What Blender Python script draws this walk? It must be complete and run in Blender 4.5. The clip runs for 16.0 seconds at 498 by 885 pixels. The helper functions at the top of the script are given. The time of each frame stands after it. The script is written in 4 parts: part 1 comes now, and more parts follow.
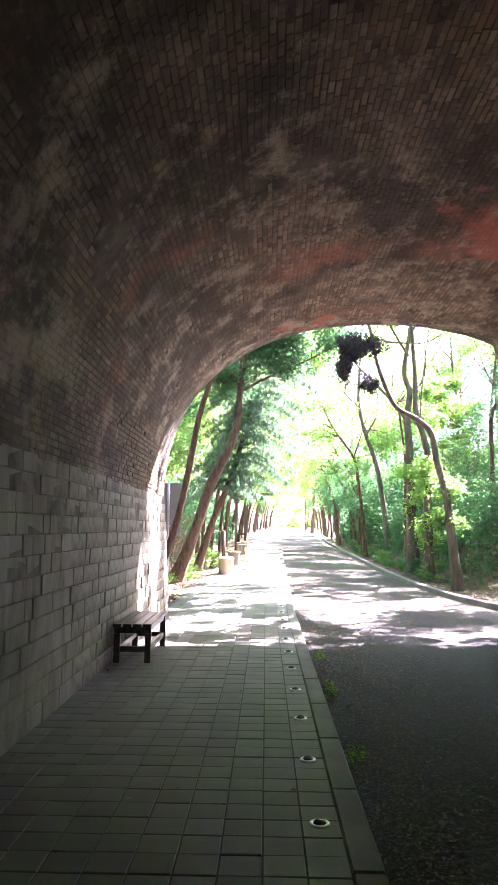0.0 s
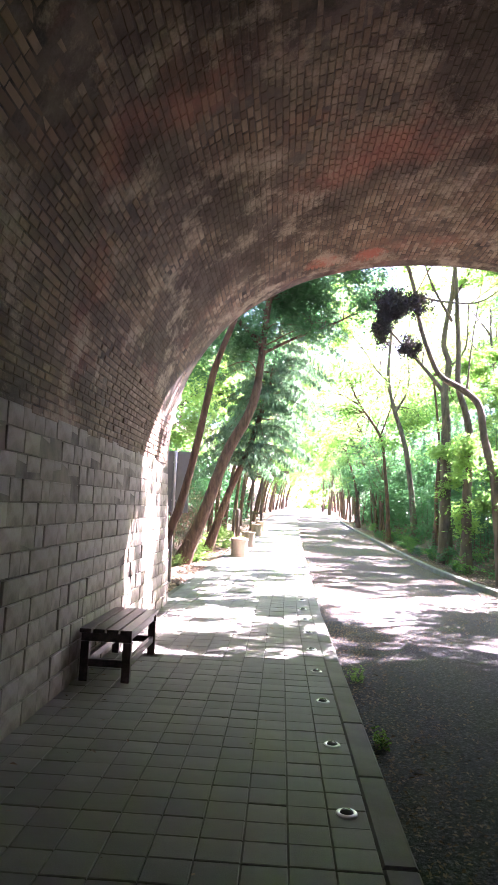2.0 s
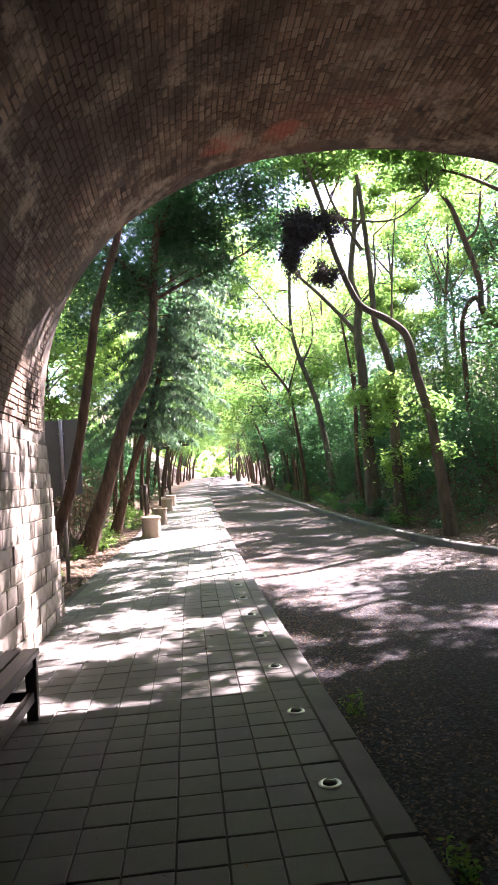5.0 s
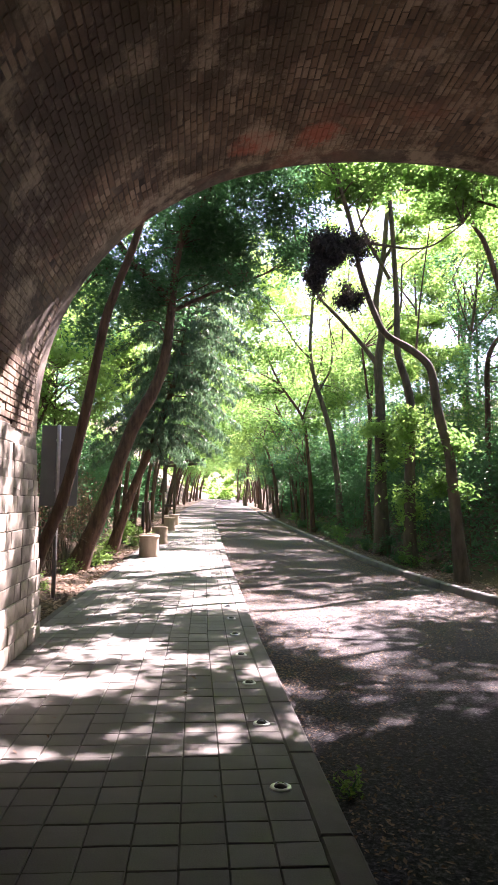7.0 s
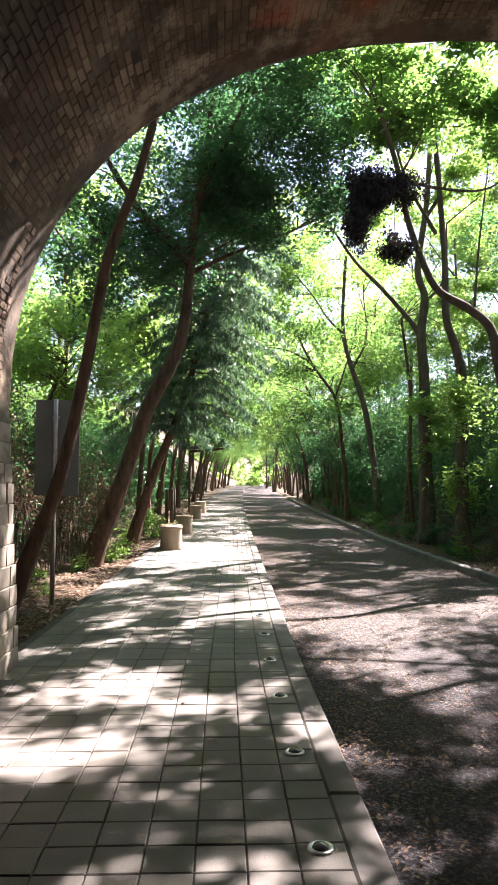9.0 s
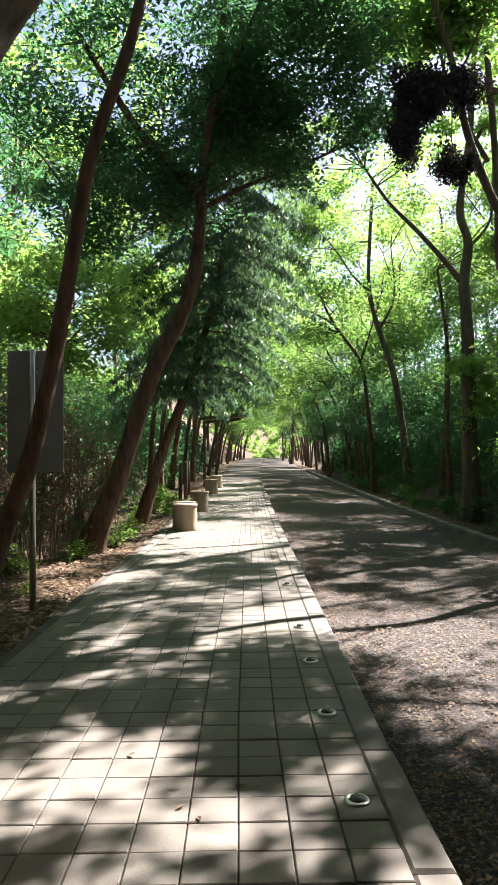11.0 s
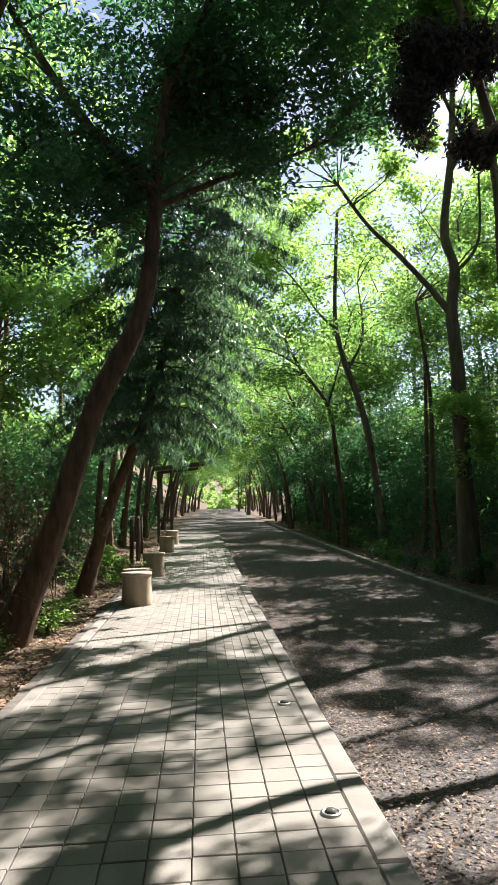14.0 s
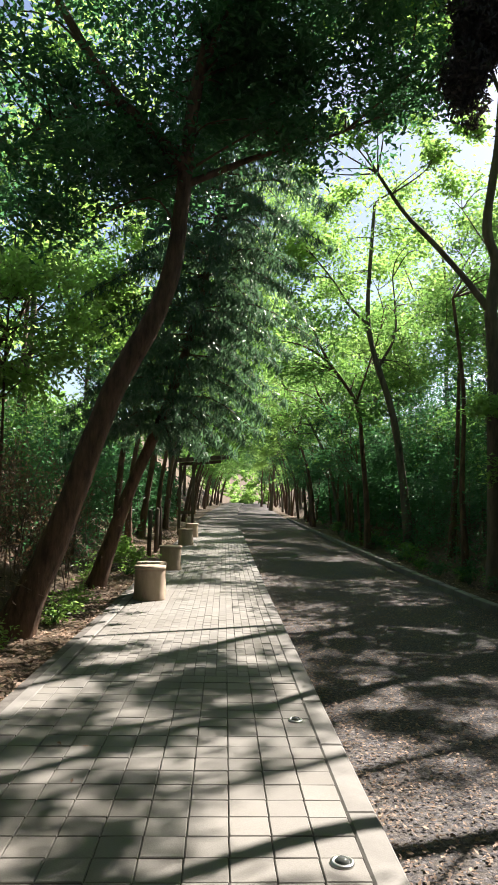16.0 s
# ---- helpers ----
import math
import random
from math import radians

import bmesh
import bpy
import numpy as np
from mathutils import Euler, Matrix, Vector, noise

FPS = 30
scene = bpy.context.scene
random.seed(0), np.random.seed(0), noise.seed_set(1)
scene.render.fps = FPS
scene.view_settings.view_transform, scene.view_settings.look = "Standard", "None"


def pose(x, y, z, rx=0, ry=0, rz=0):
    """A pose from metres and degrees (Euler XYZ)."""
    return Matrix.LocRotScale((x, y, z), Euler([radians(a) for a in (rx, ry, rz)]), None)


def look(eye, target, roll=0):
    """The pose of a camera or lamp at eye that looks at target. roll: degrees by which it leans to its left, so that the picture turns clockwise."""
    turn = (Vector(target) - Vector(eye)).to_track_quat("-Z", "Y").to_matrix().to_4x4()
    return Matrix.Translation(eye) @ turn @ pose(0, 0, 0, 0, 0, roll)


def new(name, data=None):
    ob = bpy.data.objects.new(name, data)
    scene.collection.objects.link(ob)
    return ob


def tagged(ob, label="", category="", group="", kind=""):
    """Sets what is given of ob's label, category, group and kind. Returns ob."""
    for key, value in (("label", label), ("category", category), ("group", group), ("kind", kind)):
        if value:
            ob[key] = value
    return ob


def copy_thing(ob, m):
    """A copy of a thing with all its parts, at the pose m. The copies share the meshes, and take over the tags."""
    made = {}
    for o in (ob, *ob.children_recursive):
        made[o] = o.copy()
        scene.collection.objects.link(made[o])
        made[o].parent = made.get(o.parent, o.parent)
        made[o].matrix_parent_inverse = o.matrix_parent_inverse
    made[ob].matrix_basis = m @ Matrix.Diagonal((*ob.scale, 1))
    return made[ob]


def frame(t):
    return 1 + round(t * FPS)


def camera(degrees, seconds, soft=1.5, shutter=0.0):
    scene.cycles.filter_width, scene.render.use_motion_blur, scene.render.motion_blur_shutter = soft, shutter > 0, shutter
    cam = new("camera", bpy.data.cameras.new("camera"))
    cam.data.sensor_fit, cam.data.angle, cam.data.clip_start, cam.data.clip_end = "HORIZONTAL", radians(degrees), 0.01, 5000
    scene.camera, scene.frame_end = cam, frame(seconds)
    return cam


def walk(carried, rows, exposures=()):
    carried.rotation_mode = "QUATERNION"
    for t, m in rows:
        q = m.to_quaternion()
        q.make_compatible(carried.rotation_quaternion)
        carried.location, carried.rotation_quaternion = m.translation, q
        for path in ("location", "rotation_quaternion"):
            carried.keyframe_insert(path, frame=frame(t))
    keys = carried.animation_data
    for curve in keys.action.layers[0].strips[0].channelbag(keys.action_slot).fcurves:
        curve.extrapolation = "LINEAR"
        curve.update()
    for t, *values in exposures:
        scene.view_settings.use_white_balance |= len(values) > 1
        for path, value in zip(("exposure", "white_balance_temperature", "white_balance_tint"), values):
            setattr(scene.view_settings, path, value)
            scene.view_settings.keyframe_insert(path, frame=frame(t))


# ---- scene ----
cam = camera(39.6, 16.0, 1.05)
PATH = [
    (0, (0.013, -0.303, 1.521), (-0.037, 1.681, 1.766), 0.5),
    (0.5, (-0.047, 0.233, 1.485), (-0.058, 2.217, 1.737), 1.0),
    (1, (-0.101, 0.773, 1.504), (-0.198, 2.758, 1.723), 1.7),
    (1.5, (-0.099, 1.342, 1.509), (-0.23, 3.327, 1.713), 0.4),
    (2, (-0.088, 1.891, 1.494), (-0.189, 3.88, 1.679), 2.7),
    (2.5, (-0.026, 2.371, 1.552), (-0.113, 4.354, 1.797), 1.2),
    (3, (-0.096, 2.765, 1.504), (-0.255, 4.734, 1.815), -0.6),
    (3.5, (-0.162, 3.162, 1.5), (-0.227, 5.15, 1.712), -2.2),
    (4, (-0.213, 3.73, 1.427), (-0.018, 5.72, 1.442), -1.0),
    (4.5, (-0.276, 4.097, 1.431), (-0.093, 6.087, 1.511), -3.9),
    (6.8, (-0.145, 4.807, 1.428), (0.04, 6.794, 1.556), -0.6),
    (7, (-0.162, 4.921, 1.43), (-0.009, 6.908, 1.6), 0.9),
    (7.5, (-0.14, 5.365, 1.421), (-0.091, 7.36, 1.546), 0.5),
    (8, (-0.038, 5.834, 1.401), (0.014, 7.824, 1.601), -2.0),
    (8.2, (-0.039, 5.999, 1.417), (0.008, 7.993, 1.565), -0.2),
    (10.3, (-0.194, 7.912, 1.442), (-0.098, 9.906, 1.555), 0.2),
    (10.5, (-0.191, 8.117, 1.469), (-0.114, 10.113, 1.574), 0.9),
    (11, (-0.185, 8.591, 1.424), (-0.154, 10.59, 1.474), -0.4),
    (11.5, (-0.175, 9.093, 1.423), (-0.191, 11.09, 1.304), -1.8),
    (12, (-0.099, 9.614, 1.429), (-0.162, 11.609, 1.295), -0.2),
    (12.5, (-0.134, 9.976, 1.497), (-0.069, 11.975, 1.529), -1.4),
    (13, (-0.196, 10.349, 1.528), (-0.079, 12.345, 1.597), 1.1),
    (13.5, (-0.258, 10.661, 1.558), (-0.166, 12.655, 1.682), 1.6),
    (14, (-0.345, 10.892, 1.537), (-0.177, 12.876, 1.729), -1.4),
    (14.5, (-0.399, 10.945, 1.539), (-0.254, 12.935, 1.675), -2.4),
    (15, (-0.439, 10.999, 1.506), (-0.308, 12.99, 1.647), -1.9),
    (15.5, (-0.427, 11.081, 1.526), (-0.271, 13.07, 1.672), -0.4),
    (16, (-0.27, 11.347, 1.555), (-0.176, 13.336, 1.733), 1.3),
]
EXPOSURES = [(0.0, 5.45, 6150, 44), (2.0, 5.25, 6150, 44), (3.0, 4.8, 6250, 42), (3.5, 4.57, 6400, 41), (4.0, 3.92, 6050, 42), (4.5, 3.82, 6250, 42), (7.0, 3.45, 6600, 42), (8.0, 3.35, 6650, 37), (10.5, 2.5, 6900, 21), (12.5, 2.4, 6900, 19), (13.5, 2.2, 6700, 18), (14.5, 2.03, 6800, 16), (16.0, 1.98, 6800, 16)]
walk(cam, [(t, look(eye, target, roll)) for t, eye, target, roll in PATH], EXPOSURES)

# ---- world, sun, exposure ----
SUN_AZ, SUN_EL = 45.0, 47.0          # degrees from ahead towards the right; above the horizon
world = bpy.data.worlds.new("sky")
scene.world = world
world.use_nodes = True
wn, wl = world.node_tree.nodes, world.node_tree.links
sky = wn.new("ShaderNodeTexSky")
sky.sky_type, sky.sun_disc = "NISHITA", False
sky.sun_elevation, sky.sun_rotation = radians(SUN_EL), radians(SUN_AZ)
sky.dust_density, sky.air_density = 1.0, 1.0
wl.new(sky.outputs[0], wn["Background"].inputs[0])
wn["Background"].inputs[1].default_value = 0.05
sun_data = bpy.data.lights.new("sun", "SUN")
sun_data.energy, sun_data.angle, sun_data.color = 5.0, radians(0.5), (1.0, 0.965, 0.91)
sun_ob = new("sun", sun_data)
sun_dir = Vector((math.sin(radians(SUN_AZ)) * math.cos(radians(SUN_EL)), math.cos(radians(SUN_AZ)) * math.cos(radians(SUN_EL)), math.sin(radians(SUN_EL))))
sun_ob.matrix_world = look(sun_dir * 60, (0, 0, 0))


# ---- materials ----
def material(name, rough=0.8, metal=0.0, spec=0.3):
    m = bpy.data.materials.new(name)
    m.use_nodes = True
    b = m.node_tree.nodes["Principled BSDF"]
    b.inputs["Roughness"].default_value, b.inputs["Metallic"].default_value = rough, metal
    b.inputs["Specular IOR Level"].default_value = spec
    return m


def node(m, kind, **inputs):
    n = m.node_tree.nodes.new(kind)
    for key, value in inputs.items():
        n.inputs[key.replace("_", " ")].default_value = value
    return n


def link(m, a, b):
    m.node_tree.links.new(a, b)


def coords(m, scale=(1, 1, 1)):
    c, p = node(m, "ShaderNodeTexCoord"), node(m, "ShaderNodeMapping", Scale=scale)
    link(m, c.outputs["Object"], p.inputs[0])
    return p.outputs[0]


def noise_of(m, scale, detail=5.0, rough=0.6, stretch=(1, 1, 1)):
    n = node(m, "ShaderNodeTexNoise", Scale=scale, Detail=detail, Roughness=rough)
    link(m, coords(m, stretch), n.inputs["Vector"])
    return n.outputs["Fac"]


def ramp(m, fac, *stops):
    r = node(m, "ShaderNodeValToRGB")
    els = r.color_ramp.elements
    while len(els) < len(stops):
        els.new(0.5)
    for e, (at, col) in zip(els, stops):
        e.position, e.color = at, (*col, 1) if len(col) == 3 else col
    link(m, fac, r.inputs[0])
    return r.outputs[0]


def grey(v):
    return (v, v, v)


def blend(m, fac, a, b, mode="MIX"):
    x = m.node_tree.nodes.new("ShaderNodeMix")
    x.data_type, x.blend_type = "RGBA", mode
    for value, socket in ((fac, x.inputs[0]), (a, x.inputs[6]), (b, x.inputs[7])):
        if isinstance(value, (int, float)):
            socket.default_value = value
        elif isinstance(value, tuple):
            socket.default_value = (*value, 1)
        else:
            link(m, value, socket)
    return x.outputs[2]


def paint(m, colour, bump=None, strength=0.3, depth=0.01):
    b = m.node_tree.nodes["Principled BSDF"]
    link(m, colour, b.inputs["Base Color"])
    if bump is not None:
        n = node(m, "ShaderNodeBump", Strength=strength, Distance=depth)
        link(m, bump, n.inputs["Height"])
        link(m, n.outputs[0], b.inputs["Normal"])
    return m


def piece_random(m, island):
    if island:
        return node(m, "ShaderNodeNewGeometry").outputs["Random Per Island"]
    return node(m, "ShaderNodeObjectInfo").outputs["Random"]


def round_patch(m, centre, radius):
    """1 within a ragged round area, 0 outside."""
    d = node(m, "ShaderNodeVectorMath")
    d.operation = "DISTANCE"
    link(m, coords(m), d.inputs[0])
    d.inputs[1].default_value = centre
    a = node(m, "ShaderNodeMath")
    a.operation = "MULTIPLY_ADD"
    link(m, noise_of(m, 1.6, 6, 0.65), a.inputs[0])
    a.inputs[1].default_value = 2.4 * radius
    link(m, d.outputs["Value"], a.inputs[2])
    r = node(m, "ShaderNodeMapRange")
    r.inputs["From Min"].default_value, r.inputs["From Max"].default_value = 1.9 * radius, 2.3 * radius
    r.inputs["To Min"].default_value, r.inputs["To Max"].default_value = 0.9, 0.0
    link(m, a.outputs[0], r.inputs["Value"])
    return r.outputs[0]


def brick_material(name, island, mortar=False):
    m = material(name, 0.85)
    each = ramp(m, piece_random(m, island), (0.0, (0.15, 0.105, 0.07)), (0.35, (0.22, 0.148, 0.096)), (0.7, (0.29, 0.20, 0.13)), (1.0, (0.38, 0.29, 0.20)))
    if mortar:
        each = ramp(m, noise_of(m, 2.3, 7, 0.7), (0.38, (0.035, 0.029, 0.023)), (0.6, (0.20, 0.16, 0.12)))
    red = ramp(m, noise_of(m, 0.5, 5, 0.6), (0.54, grey(0)), (0.68, grey(0.75)))
    c = blend(m, red, each, (0.40, 0.155, 0.10))
    soot = ramp(m, noise_of(m, 0.55, 8, 0.7, (1, 0.6, 1)), (0.45, grey(0)), (0.56, grey(0.88)))
    c = blend(m, soot, c, (0.062, 0.048, 0.033))
    smear = ramp(m, noise_of(m, 3.2, 8, 0.7, (1, 0.5, 1)), (0.46, grey(0)), (0.62, grey(0.75)))
    c = blend(m, smear, c, (0.135, 0.107, 0.074))
    for centre, radius in (((3.3, 8.1, 5.2), 1.1), ((-0.1, 11.7, 4.5), 0.3), ((0.45, 11.72, 4.85), 0.32), ((1.05, 11.78, 5.08), 0.28), ((4.6, 9.6, 4.6), 0.8)):
        c = blend(m, round_patch(m, centre, radius), c, (0.46, 0.15, 0.095))
    lime = ramp(m, noise_of(m, 1.5, 9, 0.75, (1, 0.8, 1)), (0.52, grey(0)), (0.63, grey(0.75)))
    c = blend(m, lime, c, (0.46, 0.375, 0.265))
    return paint(m, c, noise_of(m, 45, 6, 0.7), 0.6, 0.006)


def stone_material(name, island):
    m = material(name, 0.85)
    each = ramp(m, piece_random(m, island), (0.0, (0.32, 0.29, 0.235)), (0.5, (0.36, 0.325, 0.265)), (1.0, (0.405, 0.365, 0.295)))
    stain = ramp(m, noise_of(m, 1.4, 8, 0.68, (1, 1, 0.45)), (0.42, grey(0)), (0.62, grey(0.85)))
    c = blend(m, stain, each, (0.17, 0.145, 0.105))
    drip = ramp(m, noise_of(m, 5.0, 6, 0.6, (1, 1, 0.15)), (0.52, grey(0)), (0.7, grey(0.5)))
    c = blend(m, drip, c, (0.13, 0.12, 0.10))
    return paint(m, c, noise_of(m, 30, 8, 0.7), 0.55, 0.008)


def paver_material(name, island):
    m = material(name, 0.7, spec=0.35)
    each = ramp(m, piece_random(m, island), (0.0, (0.178, 0.170, 0.150)), (0.6, (0.202, 0.193, 0.170)), (1.0, (0.232, 0.222, 0.196)))
    stain = ramp(m, noise_of(m, 0.9, 7, 0.65), (0.4, grey(0)), (0.7, grey(0.55)))
    c = blend(m, stain, each, (0.125, 0.112, 0.088))
    grain = ramp(m, noise_of(m, 140, 3, 0.6), (0.3, grey(0.75)), (0.75, grey(1.0)))
    c = blend(m, 1.0, c, grain, "MULTIPLY")
    return paint(m, c, noise_of(m, 90, 5, 0.6), 0.35, 0.003)


def plain_material(name, dark, light, scale=6.0, rough=0.8, metal=0.0, stretch=(1, 1, 1), bump=0.3, depth=0.005, fine=40.0):
    m = material(name, rough, metal)
    c = ramp(m, noise_of(m, scale, 7, 0.65, stretch), (0.3, dark), (0.7, light))
    return paint(m, c, noise_of(m, fine, 6, 0.65, stretch), bump, depth)


def leaf_material(name, dark, light, through_col, glow=0.45, gloss=0.45):
    m = material(name, gloss, spec=0.4)
    tree = m.node_tree
    rnd = node(m, "ShaderNodeNewGeometry").outputs["Random Per Island"]
    c = ramp(m, rnd, (0.0, dark), (1.0, light))
    patch = ramp(m, noise_of(m, 0.7, 3), (0.35, grey(0.7)), (0.65, grey(1.15)))
    c = blend(m, 1.0, c, patch, "MULTIPLY")
    b = tree.nodes["Principled BSDF"]
    link(m, c, b.inputs["Base Color"])
    t = node(m, "ShaderNodeBsdfTranslucent")
    tc = blend(m, 0.75, c, through_col)
    link(m, tc, t.inputs["Color"])
    mix = m.node_tree.nodes.new("ShaderNodeMixShader")
    mix.inputs[0].default_value = glow
    link(m, b.outputs[0], mix.inputs[1])
    link(m, t.outputs[0], mix.inputs[2])
    link(m, mix.outputs[0], tree.nodes["Material Output"].inputs["Surface"])
    return m


BRICK, BRICKS = brick_material("brick_single", False), brick_material("brick_many", True)
STONE = stone_material("stone_block", False)
PAVER, PAVERS = paver_material("paver_single", False), paver_material("paver_many", True)
MORTAR = plain_material("mortar", (0.055, 0.05, 0.043), (0.13, 0.12, 0.105), 8, 0.95)
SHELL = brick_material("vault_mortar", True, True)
JOINT = plain_material("wall_joint", (0.05, 0.044, 0.034), (0.30, 0.265, 0.205), 3, 0.95)
BAND = plain_material("cement_render", (0.075, 0.062, 0.05), (0.24, 0.20, 0.16), 2.6, 0.9, bump=0.7, depth=0.01, fine=18)
KERB = plain_material("kerb_concrete", (0.13, 0.124, 0.11), (0.20, 0.192, 0.172), 3.0, 0.8, fine=80)
BARK = plain_material("brown_bark", (0.036, 0.023, 0.015), (0.165, 0.098, 0.062), 11.0, 0.85, stretch=(1, 1, 0.25), bump=0.9, depth=0.02, fine=26)
BARK_GREY = plain_material("grey_bark", (0.05, 0.042, 0.03), (0.155, 0.125, 0.085), 7.0, 0.9, stretch=(1, 1, 0.3), bump=0.9, depth=0.02, fine=24)
WOOD = plain_material("weathered_wood", (0.032, 0.026, 0.021), (0.12, 0.10, 0.082), 14.0, 0.36, stretch=(1, 0.12, 1), bump=0.4, fine=50)
POST = plain_material("dark_timber", (0.05, 0.04, 0.03), (0.13, 0.10, 0.075), 9.0, 0.85, stretch=(1, 1, 0.2))
LOG = plain_material("log_seat_concrete", (0.24, 0.18, 0.125), (0.40, 0.32, 0.235), 5.0, 0.85, stretch=(1, 1, 0.35), bump=0.6, fine=30)
STEEL = plain_material("brushed_steel", (0.45, 0.45, 0.44), (0.66, 0.66, 0.64), 12.0, 0.3, 1.0, bump=0.1)
SIGN = plain_material("grey_sign_back", (0.17, 0.175, 0.175), (0.235, 0.24, 0.24), 2.0, 0.5, 0.2, bump=0.05)
GLASS = material("lamp_glass", 0.08, spec=0.6)
GLASS.node_tree.nodes["Principled BSDF"].inputs["Base Color"].default_value = (0.07, 0.075, 0.07, 1)
LEAF = leaf_material("leaf_green", (0.026, 0.075, 0.020), (0.060, 0.145, 0.035), (0.27, 0.54, 0.12), 0.48)
LEAF_LIGHT = leaf_material("leaf_light", (0.045, 0.11, 0.022), (0.11, 0.20, 0.04), (0.42, 0.70, 0.17), 0.6)
LEAF_DARK = leaf_material("leaf_dark", (0.020, 0.058, 0.028), (0.048, 0.115, 0.046), (0.12, 0.36, 0.13), 0.4)
NEEDLE = leaf_material("needle_green", (0.025, 0.060, 0.040), (0.065, 0.125, 0.085), (0.16, 0.32, 0.15), 0.35, 0.28)
LITTER = leaf_material("dry_leaf", (0.09, 0.055, 0.037), (0.30, 0.205, 0.135), (0.25, 0.15, 0.07), 0.15, 0.7)
NEST = leaf_material("dead_vine_leaf", (0.03, 0.028, 0.028), (0.075, 0.066, 0.062), (0.05, 0.04, 0.03), 0.1, 0.8)


def ground_material():
    m = material("forest_soil", 0.95)
    c = ramp(m, noise_of(m, 1.2, 8, 0.7), (0.3, (0.045, 0.034, 0.022)), (0.55, (0.10, 0.072, 0.045)), (0.75, (0.15, 0.105, 0.065)))
    return paint(m, c, noise_of(m, 14, 8, 0.75), 0.9, 0.04)


def road_material():
    m = material("worn_asphalt", 0.9, spec=0.15)
    c = ramp(m, noise_of(m, 38, 6, 0.8), (0.36, (0.014, 0.014, 0.016)), (0.53, (0.062, 0.060, 0.064)), (0.68, (0.24, 0.23, 0.235)))
    dust = ramp(m, noise_of(m, 0.9, 6, 0.65), (0.45, grey(0)), (0.7, grey(0.45)))
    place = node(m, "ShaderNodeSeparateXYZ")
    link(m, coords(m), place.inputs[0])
    # paler crumbs mixed in from y 9.5, fully by y 15
    past_mouth = node(m, "ShaderNodeMapRange")
    past_mouth.inputs["From Min"].default_value, past_mouth.inputs["From Max"].default_value = 9.5, 15.0
    link(m, place.outputs["Y"], past_mouth.inputs["Value"])
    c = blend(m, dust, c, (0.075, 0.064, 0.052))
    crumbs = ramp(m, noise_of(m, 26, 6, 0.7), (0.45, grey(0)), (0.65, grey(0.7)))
    c = blend(m, past_mouth.outputs[0], c, blend(m, crumbs, c, (0.165, 0.142, 0.112)))
    return paint(m, c, noise_of(m, 70, 5, 0.75), 0.9, 0.012)


SOIL, ROAD = ground_material(), road_material()


# ---- builders ----
def solid(name, verts, faces, mat, parent=None, label="", smooth=False):
    """One mesh object; verts (n, 3) and faces as lists or as an (m, k) array."""
    me = bpy.data.meshes.new(name)
    if isinstance(faces, np.ndarray):
        verts = np.ascontiguousarray(verts, dtype=np.float32)
        n, k = faces.shape
        me.vertices.add(len(verts))
        me.vertices.foreach_set("co", verts.ravel())
        me.loops.add(n * k)
        me.loops.foreach_set("vertex_index", faces.ravel().astype(np.int32))
        me.polygons.add(n)
        me.polygons.foreach_set("loop_start", np.arange(0, n * k, k, dtype=np.int32))
        me.polygons.foreach_set("loop_total", np.full(n, k, dtype=np.int32))
        me.update(calc_edges=True)
    else:
        me.from_pydata([tuple(v) for v in verts], [], [tuple(f) for f in faces])
    if mat is not None:
        me.materials.append(mat)
    me.shade_flat()
    if smooth:
        me.polygons.foreach_set("use_smooth", [True] * len(me.polygons))
    me.update()
    ob = new(name, me)
    if parent is not None:
        ob.parent = parent
    if label:
        ob["label"] = label
    return ob


def shared(name, mesh, m, parent):
    ob = new(name, mesh)
    ob.parent = parent
    ob.matrix_basis = m
    return ob


def part(name, bm, mat, parent=None, label="", smooth=False):
    me = bpy.data.meshes.new(name)
    bm.to_mesh(me)
    bm.free()
    me.materials.append(mat)
    if smooth:
        me.polygons.foreach_set("use_smooth", [True] * len(me.polygons))
    ob = new(name, me)
    if parent is not None:
        ob.parent = parent
    if label:
        ob["label"] = label
    return ob


def box(sx, sy, sz, at=(0, 0, 0), bevel=0.006, turn=None):
    bm = bmesh.new()
    bmesh.ops.create_cube(bm, size=1)
    bmesh.ops.scale(bm, vec=(sx, sy, sz), verts=bm.verts)
    if bevel:
        bmesh.ops.bevel(bm, geom=bm.edges[:], offset=bevel, segments=2, profile=0.6, affect="EDGES")
    if turn is not None:
        bmesh.ops.transform(bm, matrix=turn, verts=bm.verts)
    bmesh.ops.translate(bm, vec=at, verts=bm.verts)
    return bm


def lathe(profile, sides=28, at=(0, 0, 0), wobble=0.0, seed=0):
    """A turned shape from (radius, height) pairs."""
    rng = random.Random(seed)
    bm = bmesh.new()
    ph = [rng.uniform(0, 6.28) for _ in range(3)]
    rings = []
    for r, z in profile:
        ring = []
        for i in range(sides):
            a = 2 * math.pi * i / sides
            k = 1 + wobble * (math.sin(3 * a + ph[0]) + 0.6 * math.sin(5 * a + ph[1]) + 0.3 * math.sin(11 * a + ph[2]))
            ring.append(bm.verts.new((at[0] + r * k * math.cos(a), at[1] + r * k * math.sin(a), at[2] + z)))
        rings.append(ring)
    for a, b in zip(rings, rings[1:]):
        for i in range(sides):
            bm.faces.new((a[i], a[(i + 1) % sides], b[(i + 1) % sides], b[i]))
    bm.faces.new(rings[-1])
    bm.faces.new(rings[0][::-1])
    return bm


